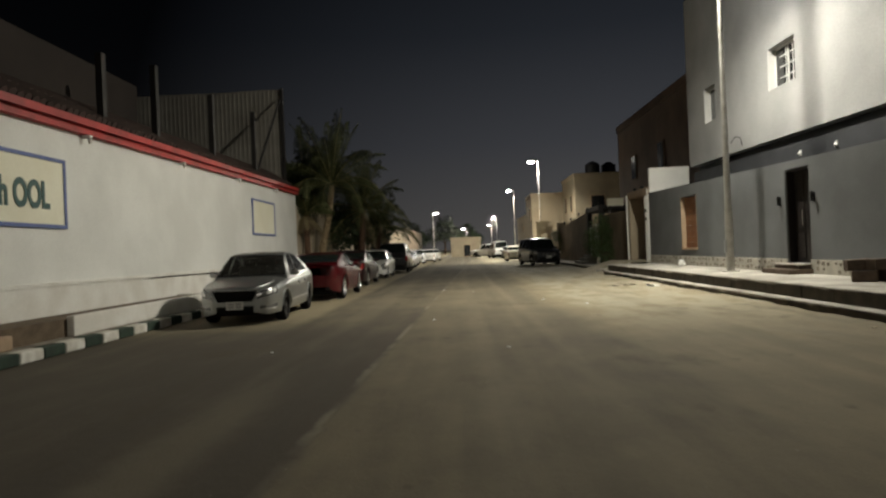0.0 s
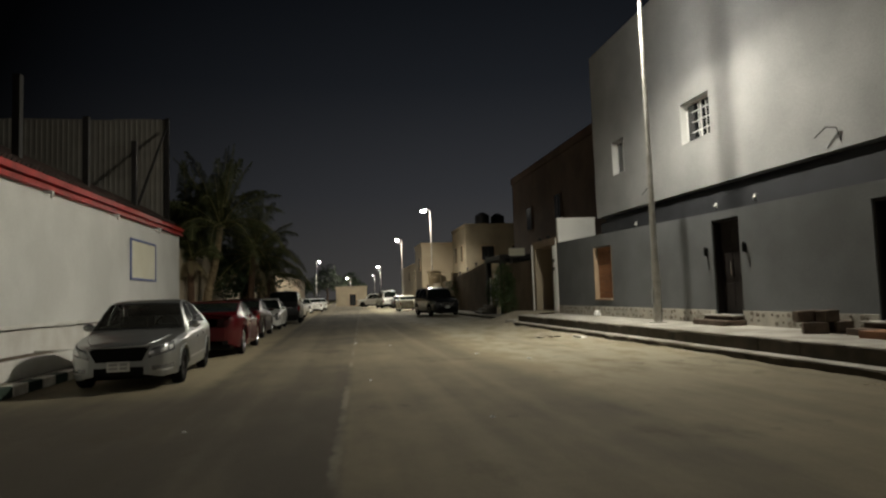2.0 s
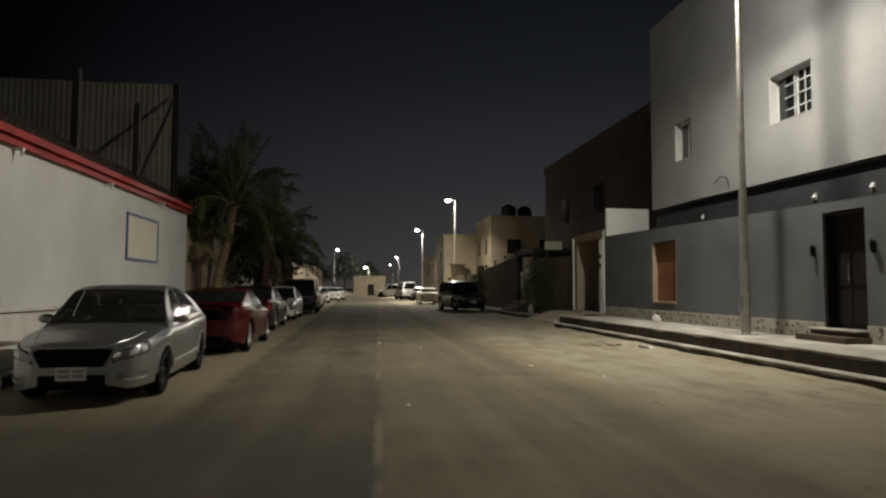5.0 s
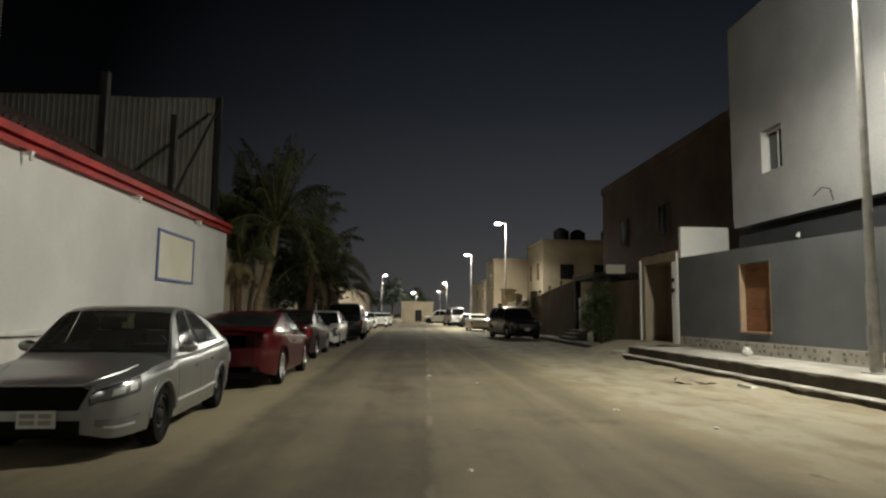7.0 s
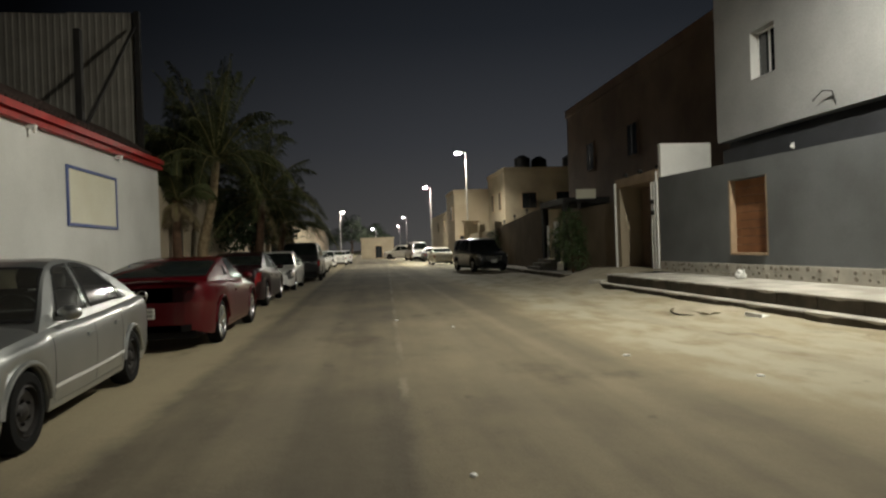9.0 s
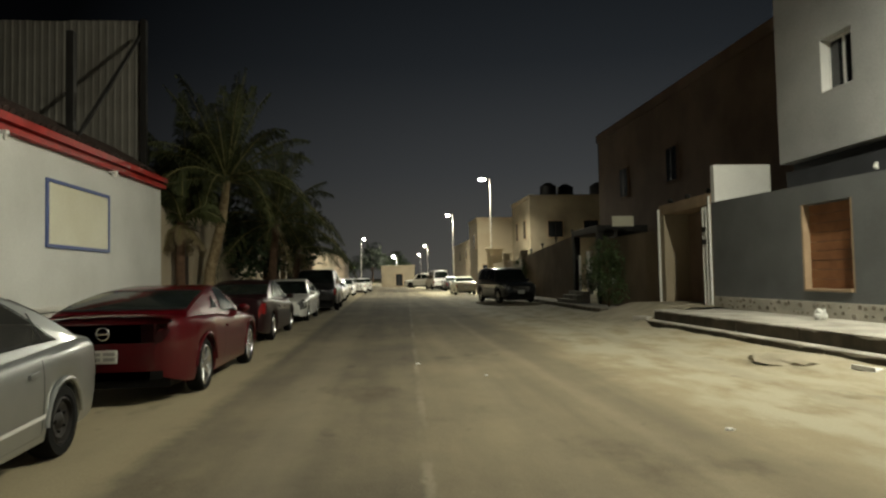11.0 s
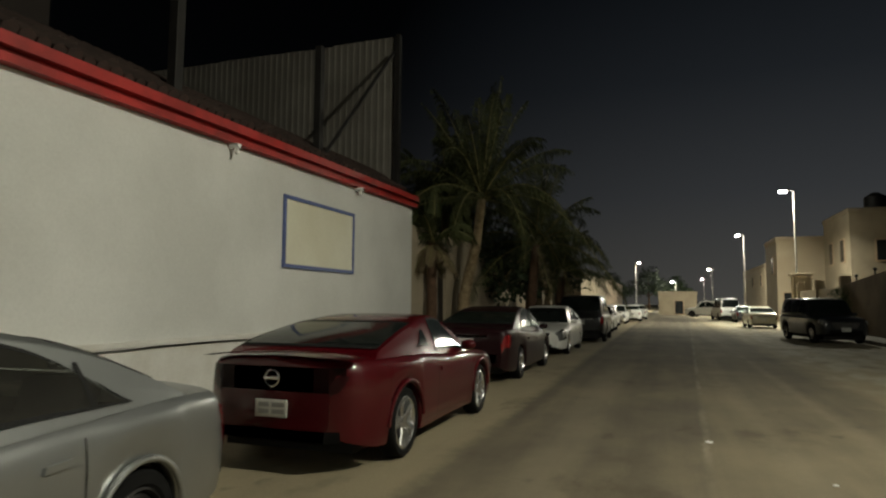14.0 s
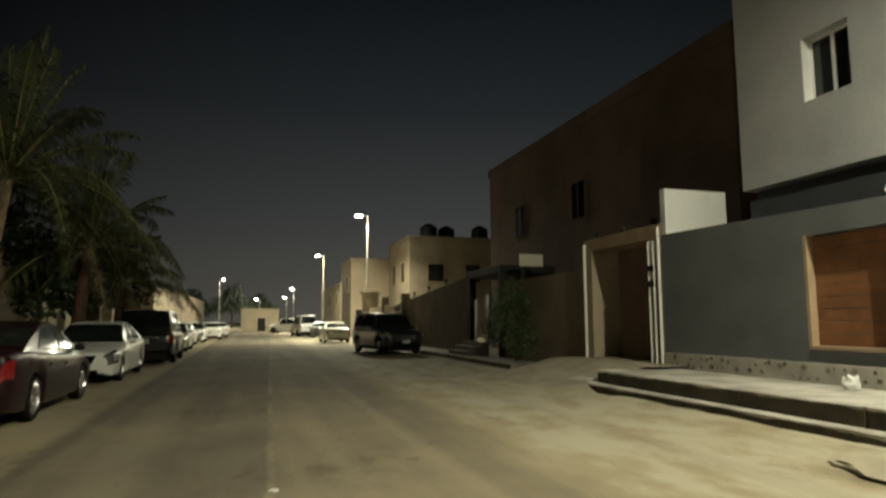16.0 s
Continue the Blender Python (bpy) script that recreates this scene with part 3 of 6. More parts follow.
def sign_panel(label, y0, y1, z0, z1, text=""):
    s = thing("wall_sign", label, "sign", at=pose(-6.926, (y0 + y1) / 2, z0))
    w, h, t = (y1 - y0) / 2, z1 - z0, 0.07
    boxpart("panel", M_SIGN, s, 0.0, 0.025, -w + t, w - t, t, h - t, 0.0)
    for a in ((-w, w, 0, t), (-w, w, h - t, h), (-w, -w + t, t, h - t), (w - t, w, t, h - t)):
        boxpart("frame_rail", M_SIGN_BLUE, s, 0.0, 0.045, a[0], a[1], a[2], a[3], 0.006)
    if text:
        cu = bpy.data.curves.new("lettering", "FONT")
        cu.body, cu.size, cu.extrude, cu.align_x = text, 0.62, 0.006, "RIGHT"
        cu.offset = 0.022
        cu.materials.append(M_INK)
        ob = new("lettering", cu)
        ob.parent = s
        # faces the street, reading along the wall towards the far end
        ob.matrix_basis = Matrix.Translation((0.034, w - 0.50, h * 0.28)) @ Matrix(((0, 0, 1, 0), (1, 0, 0, 0), (0, 1, 0, 0), (0, 0, 0, 1))) @ Matrix.Diagonal((0.70, 1.06, 1, 1))
        dg = bpy.context.evaluated_depsgraph_get()
        me = bpy.data.meshes.new_from_object(ob.evaluated_get(dg))
        flat = new("lettering", me)
        flat.parent = s
        flat.matrix_basis = ob.matrix_basis.copy()
        bpy.data.objects.remove(ob)
        flat.name = "lettering"
    return s


sign_panel("blank cream sign board in a blue frame on the white wall", 24.76, 27.47, 2.14, 3.45)
sign_panel("cream school sign with dark letters in a blue frame", 11.3, 14.05, 2.0, 3.29, "h OOL")

# ---- grey house on the other side ----
WX = 8.46


def wall_top(y):
    return 3.04 + 0.021 * (y - 14.65)


DOORS = ((17.02, 18.08, 0.65, 2.91), (11.9, 13.35, 0.65, 2.72))
WINDOW = (23.93, 25.47, 0.96, 2.83)
bm = bmesh.new()
wall_along_y(bm, WX, WX + 0.32, -8.0, 29.25, 0.0, wall_top, [*DOORS, WINDOW])
solid("wall_grey", bm, M_GREY_WALL, "dark grey painted boundary wall", "wall")
# door leaves, recessed
for k, (ya, yb, za, zb) in enumerate(DOORS):
    d = thing("door_%d" % (k + 1), ("dark brown panelled steel street door, shut", "dark and reddish wooden double street door, shut")[k], "door", kind="structure")
    m = M_DOOR
    boxpart("door_leaf", m, d, WX + 0.20, WX + 0.25, ya + 0.05, yb - 0.05, za, zb - 0.05)
    for a in ((ya, ya + 0.05, za, zb), (yb - 0.05, yb, za, zb), (ya + 0.05, yb - 0.05, zb - 0.05, zb)):
        boxpart("door_frame", M_DOOR, d, WX + 0.02, WX + 0.27, *a)
    w = (yb - ya - 0.1) / 2
    for i in range(2):
        for z0, z1 in ((za + 0.1, za + 0.72), (za + 0.82, za + 1.45), (za + 1.55, zb - 0.15)):
            boxpart("door_panel", M_WOOD if (k == 1 and i == 0) else M_DOOR, d, WX + 0.185, WX + 0.20, ya + 0.1 + i * w, ya + 0.02 + (i + 1) * w, z0, z1, 0.005)
    bm = bmesh.new()
    tube(bm, (WX + 0.15, ya + w + 0.12, za + 0.9), (WX + 0.15, ya + w + 0.12, za + 1.25), 0.015)
    part("handle", bm, M_CHROME, d)
# shuttered window
d = thing("window_1", "recessed window closed with brown wooden boards", "window", kind="structure")
ya, yb, za, zb = WINDOW
boxpart("frame_jamb", M_TAN, d, WX + 0.003, WX + 0.30, ya + 0.001, ya + 0.06, za, zb)
boxpart("frame_jamb", M_TAN, d, WX + 0.003, WX + 0.30, yb - 0.06, yb, za, zb)
boxpart("sill", M_TAN, d, WX - 0.04, WX + 0.30, ya + 0.061, yb - 0.061, za, za + 0.06, 0.01)
for i in range(9):
    z = za + 0.065 + i * 0.199
    boxpart("board", M_WOOD, d, WX + 0.150 + random.uniform(0, 0.006), WX + 0.19, ya + 0.062, yb - 0.062, z, z + 0.19, 0.006)
# stone-clad plinth
plinth = thing("plinth_cladding", "cream plinth clad with irregular dark stones", "cladding", kind="structure")
for a, b in ((-6.0, 11.9), (13.35, 17.02), (18.08, 29.24)):
    boxpart("cladding_bed", M_CREAM, plinth, WX - 0.03, WX - 0.001, a, b, PAVE, 0.745, 0.006)
rng = random.Random(5)
y = 10.6
while y < 29.0:
    for r in range(2):
        if (11.75 < y < 13.5) or (16.85 < y < 18.2):
            continue
        if rng.random() < 0.34:
            continue
        cy, cz, rad = y + rng.uniform(-0.05, 0.05), PAVE + 0.09 + r * 0.155 + rng.uniform(-0.03, 0.03), rng.uniform(0.03, 0.068)
        bm = bmesh.new()
        n_s = rng.choice((4, 4, 5))
        turn = 0.785 + rng.uniform(-0.35, 0.35)
        ring = [bm.verts.new((WX - 0.042, cy + rad * 1.15 * rng.uniform(0.75, 1.1) * math.cos(turn + 6.283 * i / n_s), cz + rad * rng.uniform(0.75, 1.1) * math.sin(turn + 6.283 * i / n_s))) for i in range(n_s)]
        f = bm.faces.new(ring)
        ext = bmesh.ops.extrude_face_region(bm, geom=[f])
        bmesh.ops.translate(bm, verts=[q for q in ext["geom"] if isinstance(q, bmesh.types.BMVert)], vec=(0.016, 0, 0))
        bmesh.ops.recalc_face_normals(bm, faces=bm.faces)
        part("cladding_stone", bm, M_STONE, plinth, smooth=False)
    y += 0.165
# wall lamps beside the door
for y in (16.82, 18.33):
    s = thing("wall_lantern", "unlit black wall lantern beside the street door", "wall lamp", "lanterns by the door", at=pose(WX, y, 2.05))
    boxpart("back_plate", M_BLACK, s, -0.012, 0.0, -0.04, 0.04, 0.0, 0.22, 0.004)
    bm = bmesh.new()
    tube(bm, (-0.052, 0, 0.02), (-0.052, 0, 0.20), 0.032, 0.04, 6)
    part("lantern_body", bm, M_BLACK, s)
    bm = bmesh.new()
    tube(bm, (-0.052, 0, 0.201), (-0.052, 0, 0.25), 0.048, 0.01, 6)
    part("lantern_cap", bm, M_BLACK, s)
# entrance steps
for (ya, yb, _, _) in DOORS:
    s = thing("door_step", "two low dark stone steps before the street door", "step", "steps before the doors")
    boxpart("tread", M_BRICK, s, WX - 0.58, WX - 0.04, ya - 0.12, yb + 0.12, PAVE + 0.002, PAVE + 0.115, 0.01)
    boxpart("riser", M_BRICK, s, WX - 0.32, WX - 0.034, ya - 0.02, yb + 0.02, PAVE + 0.118, 0.618, 0.01)
    boxpart("cap_slab", M_CONCRETE, s, WX - 0.36, WX - 0.032, ya - 0.06, yb + 0.06, 0.62, 0.65, 0.008, "pale dusty slab")

# house behind the wall
UX = 9.87


def face_with_holes(name, x, thick, y0, y1, z0, z1, holes, material, label):
    bm = bmesh.new()
    wall_along_y(bm, x, x + thick, y0, y1, z0, lambda y: z1, holes)
    # the lower edge dips towards the near end
    for v in bm.verts:
        if abs(v.co.z - z0) < 1e-4:
            v.co.z -= 0.012 * max(0.0, 25.0 - v.co.y)
    return solid(name, bm, material, label, "wall")


UP = ((20.05, 21.58, 5.63, 6.87), (25.5, 26.53, 5.64, 6.92))
face_with_holes("wall_house_upper", UX, 0.35, 10.6, 28.24, 4.22, 10.9, UP, M_RENDER, "light grey rendered upper storey")
bm = bmesh.new()
box(bm, UX + 0.36, 20.0, 27.99, 28.24, 4.22, 10.9)
solid("wall_house_end", bm, M_RENDER, "plain rendered end wall of the grey house", "wall")
bm = bmesh.new()
box(bm, UX + 0.36, 20.0, 10.6, 10.85, 4.22, 10.9)
solid("wall_house_near_end", bm, M_RENDER, "plain rendered near end wall of the grey house", "wall")
bm = bmesh.new()
box(bm, UX + 0.36, 20.0, 10.86, 27.98, 10.6, 10.75)
solid("roof_house", bm, M_CONCRETE, "flat concrete roof of the grey house", "roof")
bm = bmesh.new()
box(bm, UX + 0.14, 20.0, 10.6, 28.2, 0.0, 4.0)
box(bm, UX + 0.362, 20.0, 10.6, 28.2, 4.001, 4.216)
solid("wall_house_lower", bm, M_CHARCOAL, "charcoal painted lower storey of the house", "wall")
bm = bmesh.new()
box(bm, UX + 0.1, UX + 0.34, 2.0, 10.58, 0.0, 10.4)
solid("wall_house_next", bm, M_BROWN, "dim wall of the neighbouring house", "wall")
for k, (ya, yb, za, zb) in enumerate(UP):
    w = thing("window_%d" % (k + 2), "white framed sliding window in the grey house" if k else "white framed sliding window with a white grille", "window", kind="structure")
    x0, x1 = UX + 0.22, UX + 0.28
    for a in ((ya, ya + 0.06, za, zb), (yb - 0.06, yb, za, zb), (ya + 0.061, yb - 0.061, za, za + 0.06), (ya + 0.061, yb - 0.061, zb - 0.06, zb), ((ya + yb) / 2 - 0.035, (ya + yb) / 2 + 0.035, za + 0.061, zb - 0.061)):
        boxpart("window_frame", M_ALU, w, x0, x1, *a)
    boxpart("window_sill", M_ALU, w, UX - 0.01, x0 - 0.002, ya + 0.001, yb - 0.021, za + 0.001, za + 0.012, 0.006)
    boxpart("reveal", M_ALU, w, UX + 0.004, x0 - 0.002, yb - 0.02, yb - 0.001, za + 0.014, zb)
    for a, b in ((ya + 0.062, (ya + yb) / 2 - 0.036), ((ya + yb) / 2 + 0.036, yb - 0.062)):
        boxpart("pane", M_PANE, w, x0 + 0.02, x0 + 0.03, a, b, za + 0.062, zb - 0.062)
    if k == 0:
        for i in range(1, 4):
            z = za + i * (zb - za) / 4
            boxpart("grille_bar", M_ALU, w, x0 - 0.03, x0 - 0.012, ya + 0.05, yb - 0.35, z - 0.012, z + 0.012)
        for i in range(1, 3):
            y = ya + 0.05 + i * (yb - 0.4 - ya) / 3
            boxpart("grille_bar", M_ALU, w, x0 - 0.045, x0 - 0.031, y - 0.012, y + 0.012, za + 0.02, zb - 0.02)
# small fixtures on the dark band
for y in (13.9, 18.5, 20.2, 25.1):
    s = thing("wall_light", "small unlit white bulkhead light on the dark band", "wall lamp", "lights on the dark band", at=pose(UX + 0.14, y, 3.50 + 0.012 * (y - 20)))
    boxpart("base", M_ALU, s, -0.03, 0.0, -0.05, 0.05, 0.0, 0.16, 0.01)
    bm = bmesh.new()
    bmesh.ops.create_uvsphere(bm, u_segments=12, v_segments=8, radius=0.042, matrix=Matrix.Translation((-0.045, 0, 0.06)))
    part("lens", bm, M_WHITE, s)
# loose cable ends hanging out of the render
for y, z in ((23.6, 4.55), (15.6, 4.5)):
    cu = bpy.data.curves.new("cable", "CURVE")
    cu.dimensions, cu.bevel_depth = "3D", 0.014
    sp = cu.splines.new("POLY")
    pts = ((UX + 0.02, y - 0.15, z - 0.3), (UX - 0.06, y - 0.12, z + 0.05), (UX - 0.12, y + 0.1, z + 0.12), (UX - 0.15, y + 0.4, z - 0.05))
    sp.points.add(3)
    for q, c in zip(sp.points, pts):
        q.co = (*c, 1)
    cu.materials.append(M_STEEL_DARK)
    tagged(new("cable", cu), "bent dark cable end sticking out of the render", "cable", "cable ends on the house")

# white slab standing on the wall's end
bm = bmesh.new()
box(bm, WX, 10.12, 29.06, 29.24, wall_top(29) + 0.002, 4.38, 0.01)
box(bm, 8.79, 10.12, 29.06, 29.24, 0.0, wall_top(29) + 0.001)
solid("wall_return", bm, M_WHITE_WALL, "white painted return wall at the plot's end", "wall")

# ---- gate beside the grey wall ----
gate = thing("gate", "brown steel gate set back between white tubular posts", "gate")
boxpart("pier", M_BEIGE, gate, WX - 0.02, WX + 0.85, 32.25, 32.62, 0.3, 3.30, 0.01)
boxpart("pier", M_BEIGE, gate, WX + 0.02, WX + 0.85, 29.27, 29.74, 0.3, 3.30, 0.01)
boxpart("lintel", M_TAN, gate, WX - 0.02, WX + 0.85, 29.27, 32.62, 3.305, 3.62, 0.01)
for i in range(5):
    y = 29.76 + i * 0.492
    boxpart("gate_panel", M_BROWN, gate, WX + 0.78, WX + 0.83, y, y + 0.475, 0.45, 3.29, 0.006)
for y in (29.34, 29.52, 29.70):
    bm = bmesh.new()
    tube(bm, (WX - 0.02, y, 0.3), (WX - 0.02, y, 3.25 if y > 29.4 else 3.55), 0.035, None, 8)
    part("post_tube", bm, M_WHITE, gate)
bm = bmesh.new()
tube(bm, (WX - 0.06, 32.56, 0.3), (WX - 0.06, 32.56, 3.5), 0.04, None, 8)
part("post_tube", bm, M_WHITE, gate)
for z in (2.2, 2.55):
    boxpart("hinge_plate", M_STEEL_DARK, gate, WX - 0.07, WX - 0.045, 29.50, 29.72, z, z + 0.14)
for y in (29.9, 31.2, 32.4):
    bm = bmesh.new()
    bmesh.ops.create_uvsphere(bm, u_segments=10, v_segments=8, radius=0.09, matrix=Matrix.Translation((WX + 0.3, y, 3.76)))
    tube(bm, (WX + 0.3, y, 3.62), (WX + 0.3, y, 3.70), 0.05, 0.03, 8)
    part("finial", bm, M_STEEL_DARK, gate)


# ---- street lamps ----
def street_lamp(x, y, height, arm, watts, label="tall galvanised street lamp with a lit white head"):
    s = thing("street_lamp", label, "street lamp", "lamps along the street", at=pose(x, y, PAVE if -6 < y < 29 and x > 6 else 0.0))
    h = height - (PAVE if -6 < y < 29 and x > 6 else 0.0)
    bm = bmesh.new()
    tube(bm, (0, 0, 0.0), (0, 0, 1.6), 0.105, 0.10, 14)
    tube(bm, (0, 0, 1.6), (0, 0, h), 0.085, 0.045, 14)
    part("pole", bm, M_POLE, s)
    boxpart("base_plate", M_POLE, s, -0.17, 0.17, -0.17, 0.17, 0.0, 0.03, 0.004)
    boxpart("service_hatch", M_HEAD, s, -0.125, -0.09, -0.05, 0.05, 0.5, 0.85, 0.004)
    d = math.copysign(1, arm)
    bm = bmesh.new()
    tube(bm, (0, 0, h - 0.05), (arm * 0.6, 0, h + 0.06), 0.035, 0.03, 10)
    part("arm", bm, M_POLE, s)
    bm = bmesh.new()
    box(bm, min(arm * 0.5, arm * 0.5 + d * 0.72), max(arm * 0.5, arm * 0.5 + d * 0.72), -0.16, 0.16, h + 0.0, h + 0.09, 0.03)
    part("head", bm, M_HEAD, s)
    bm = bmesh.new()
    cx = arm * 0.5 + d * 0.42
    box(bm, cx - 0.25, cx + 0.25, -0.14, 0.14, h - 0.11, h - 0.002, 0.05)
    part("lens", bm, M_LED, s, "glowing white lens", smooth=False)
    la = bpy.data.lights.new("lamp_light", "AREA")
    la.shape, la.size, la.size_y = "RECTANGLE", 0.46, 0.24
    la.energy, la.color = watts, LAMP_COLOR
    ob = new("lamp_light", la)
    ob.parent = s
    ob.matrix_basis = pose(cx, 0, h - 0.125, 0, d * -29, 0)
    return s


street_lamp(7.60, 19.36, 9.5, -0.55, LAMP_WATTS)
# unseen lamp, added to brighten the near ground and the car fronts
street_lamp(7.60, -11.0, 9.5, -0.55, LAMP_WATTS * 0.50, "unseen street lamp added behind the start of the walk, lit")
street_lamp(8.75, 67.7, 10.0, -0.6, LAMP_WATTS * 2.7)
street_lamp(8.9, 100.2, 10.0, -0.6, LAMP_WATTS * 3.0)
street_lamp(11.0, 185.0, 10.0, -0.6, LAMP_WATTS * 3.0)
street_lamp(12.8, 250.0, 10.0, -0.6, LAMP_WATTS * 3.0)
street_lamp(-5.8, 152.0, 10.0, 0.6, LAMP_WATTS * 3.0)
street_lamp(1.9, 150.0, 6.0, -0.6, LAMP_WATTS)


# ---- cars ----
def smooth_interp(x, xs, ys):
    """Monotone cubic through key points."""
    xs, ys = np.asarray(xs, float), np.asarray(ys, float)
    h = np.diff(xs)
    d = np.diff(ys) / h
    m = np.zeros(len(xs))
    for i in range(1, len(xs) - 1):
        m[i] = 0 if d[i - 1] * d[i] <= 0 else 2 * d[i - 1] * d[i] / (d[i - 1] + d[i])
    m[0], m[-1] = d[0], d[-1]
    i = int(np.clip(np.searchsorted(xs, x) - 1, 0, len(xs) - 2))
    t = (np.clip(x, xs[0], xs[-1]) - xs[i]) / h[i]
    return float((2 * t**3 - 3 * t**2 + 1) * ys[i] + (t**3 - 2 * t**2 + t) * h[i] * m[i] + (-2 * t**3 + 3 * t**2) * ys[i + 1] + (t**3 - t**2) * h[i] * m[i + 1])


class Shell:
    """A car's outer surface in its own frame: x ahead, y to its left, z up."""

    def __init__(s, k):
        s.k = k
        s.xf, s.xr = k["front"], k["rear"]
        s.hw = k["width"] / 2

    def top(s, x):
        return smooth_interp(x, *zip(*s.k["deck"]))

    def half(s, x):
        L = s.xf - s.xr
        u = (x - s.xr) / L
        return s.hw * smooth_interp(u, (0, 0.012, 0.04, 0.10, 0.22, 0.5, 0.78, 0.88, 0.955, 0.985, 1.0), s.k["plan"])

    def bottom(s, x):
        k = s.k
        b = smooth_interp(x, (s.xr, s.xr + 0.1, s.xr + 0.5, s.xf - 0.5, s.xf - 0.1, s.xf), (k["tail_low"] + 0.06, k["tail_low"], k["sill"], k["sill"], k["nose_low"], k["nose_low"] + 0.05))
        for xw in k["axles"]:
            d = abs(x - xw)
            if d < k["arch"]:
                b = max(b, k["wheel"] + math.sqrt(max(0, k["arch"] ** 2 - d * d)))
        return b

    def side(s, x, f):
        """f: 0 at the middle of the deck, 1 at the shoulder, 2 at the lower edge."""
        w, zt, zb = s.half(x), s.top(x), s.bottom(x)
        if f <= 1:
            yy = np.interp(f, (0, 0.5, 0.8, 0.93, 1), (0, 0.55, 0.82, 0.92, 0.965)) * w
            zz = zt - np.interp(f, (0, 0.5, 0.8, 0.93, 1), (0, 0.012, 0.035, 0.058, 0.10))
        else:
            g = f - 1
            z0 = zt - 0.10
            yy = np.interp(g, (0, 0.08, 0.25, 0.5, 0.72, 0.9, 1), (0.965, 0.985, 1.0, 1.0, 0.99, 0.972, 0.955)) * w
            zz = z0 + (zb - z0) * g
        return yy, zz

    def roof(s, x):
        return smooth_interp(x, *zip(*s.k["roof"]))

    def cabin(s, x, f):
        """f: 0 at the belt line, 1 at the middle of the roof."""
        zb = s.top(x) - 0.06
        h = max(0.0, s.roof(x) - zb)
        full = s.k["height"] - (s.k["belt"] - 0.06)
        q = min(1.0, h / full)
        wb = s.half(x) * 0.935
        wt = wb + (s.k["roof_half"] - wb) * q ** 0.9
        yy = np.interp(f, (0, 0.3, 0.62, 0.72, 0.82, 1), (wb, wb + (wt - wb) * 0.45, wt, wt * 0.95, wt * 0.75, 0))
        zz = zb + h * np.interp(f, (0, 0.3, 0.62, 0.72, 0.82, 1), (0, 0.46, 0.90, 0.955, 0.985, 1.0))
        return yy, zz


def skin(shell_fn, x, f, lift, sg=1, mirror=False):
    """A point of the shell, lifted outwards along its normal."""
    if mirror:
        sg, f = (1, f) if f <= 1 else (-1, 2 - f)
    y, z = shell_fn(x, f)
    e = 1e-2
    xa, xb = shell_fn(x - e, f), shell_fn(x + e, f)
    fa, fb = shell_fn(x, max(0, f - e)), shell_fn(x, f + e if not mirror else min(1, f + e))
    n = Vector((2 * e, xb[0] - xa[0], xb[1] - xa[1])).cross(Vector((0, fb[0] - fa[0], fb[1] - fa[1])))
    if n.length > 1e-9:
        n.normalize()
    if n.z < -0.2 or (abs(n.z) <= 0.2 and n.y < 0):
        n = -n
    c = Vector((x, y, z)) + n * lift
    return c.x, c.y * sg, c.z


def patch(shell_fn, x_of, f_of, nu, nv, lift, sign=1, mirror=False):
    """A skin over the shell: x_of(u, v) and f_of(u, v) give its outline; lifted outwards."""
    bm = bmesh.new()
    g = [[bm.verts.new(skin(shell_fn, x_of(i / nu, j / nv), f_of(i / nu, j / nv), lift, sign, mirror)) for j in range(nv + 1)] for i in range(nu + 1)]
    for i in range(nu):
        for j in range(nv):
            bm.faces.new((g[i][j], g[i + 1][j], g[i + 1][j + 1], g[i][j + 1]))
    bmesh.ops.remove_doubles(bm, verts=bm.verts, dist=0.0002)
    bmesh.ops.recalc_face_normals(bm, faces=bm.faces)
    return bm


def ring_patch(shell_fn, x_of, f_of, outer, inner, lift, sign=1, mirror=False):
    """A frame round a pane; outer and inner: how far (u, v) reach past the pane's edge (+) or into it (-)."""
    edge = [(i / 14, 0.0) for i in range(14)] + [(1.0, i / 10) for i in range(10)] + [(1 - i / 14, 1.0) for i in range(14)] + [(0.0, 1 - i / 10) for i in range(10)]
    bm = bmesh.new()

    def loop(by):
        made = []
        for u, v in edge:
            u, v = 0.5 + (u - 0.5) * (1 + 2 * by[0]), 0.5 + (v - 0.5) * (1 + 2 * by[1])
            made.append(bm.verts.new(skin(shell_fn, x_of(u, v), f_of(u, v), lift, sign, mirror)))
        return made
    a, b = loop(outer), loop(inner)
    for i in range(len(a)):
        j = (i + 1) % len(a)
        bm.faces.new((a[i], a[j], b[j], b[i]))
    bmesh.ops.recalc_face_normals(bm, faces=bm.faces)
    return bm


def quad_patch(fn, c, f0, f1, lift, sign, nu=8, nv=5):
    """c: x at (rear low, front low, rear high, front high)."""
    return patch(fn, lambda u, v: (c[0] + (c[1] - c[0]) * u) * (1 - v) + (c[2] + (c[3] - c[2]) * u) * v, lambda u, v: f0 + (f1 - f0) * v, nu, nv, lift, sign)


def wheel_mesh(bm, r, w, profile, seg=28):
    ring = []
    for i in range(seg):
        a = 6.28318 * i / seg
        ring.append([bm.verts.new((rr * math.cos(a), yy, rr * math.sin(a))) for rr, yy in profile])
    for i in range(seg):
        for j in range(len(profile) - 1):
            bm.faces.new((ring[i][j], ring[(i + 1) % seg][j], ring[(i + 1) % seg][j + 1], ring[i][j + 1]))


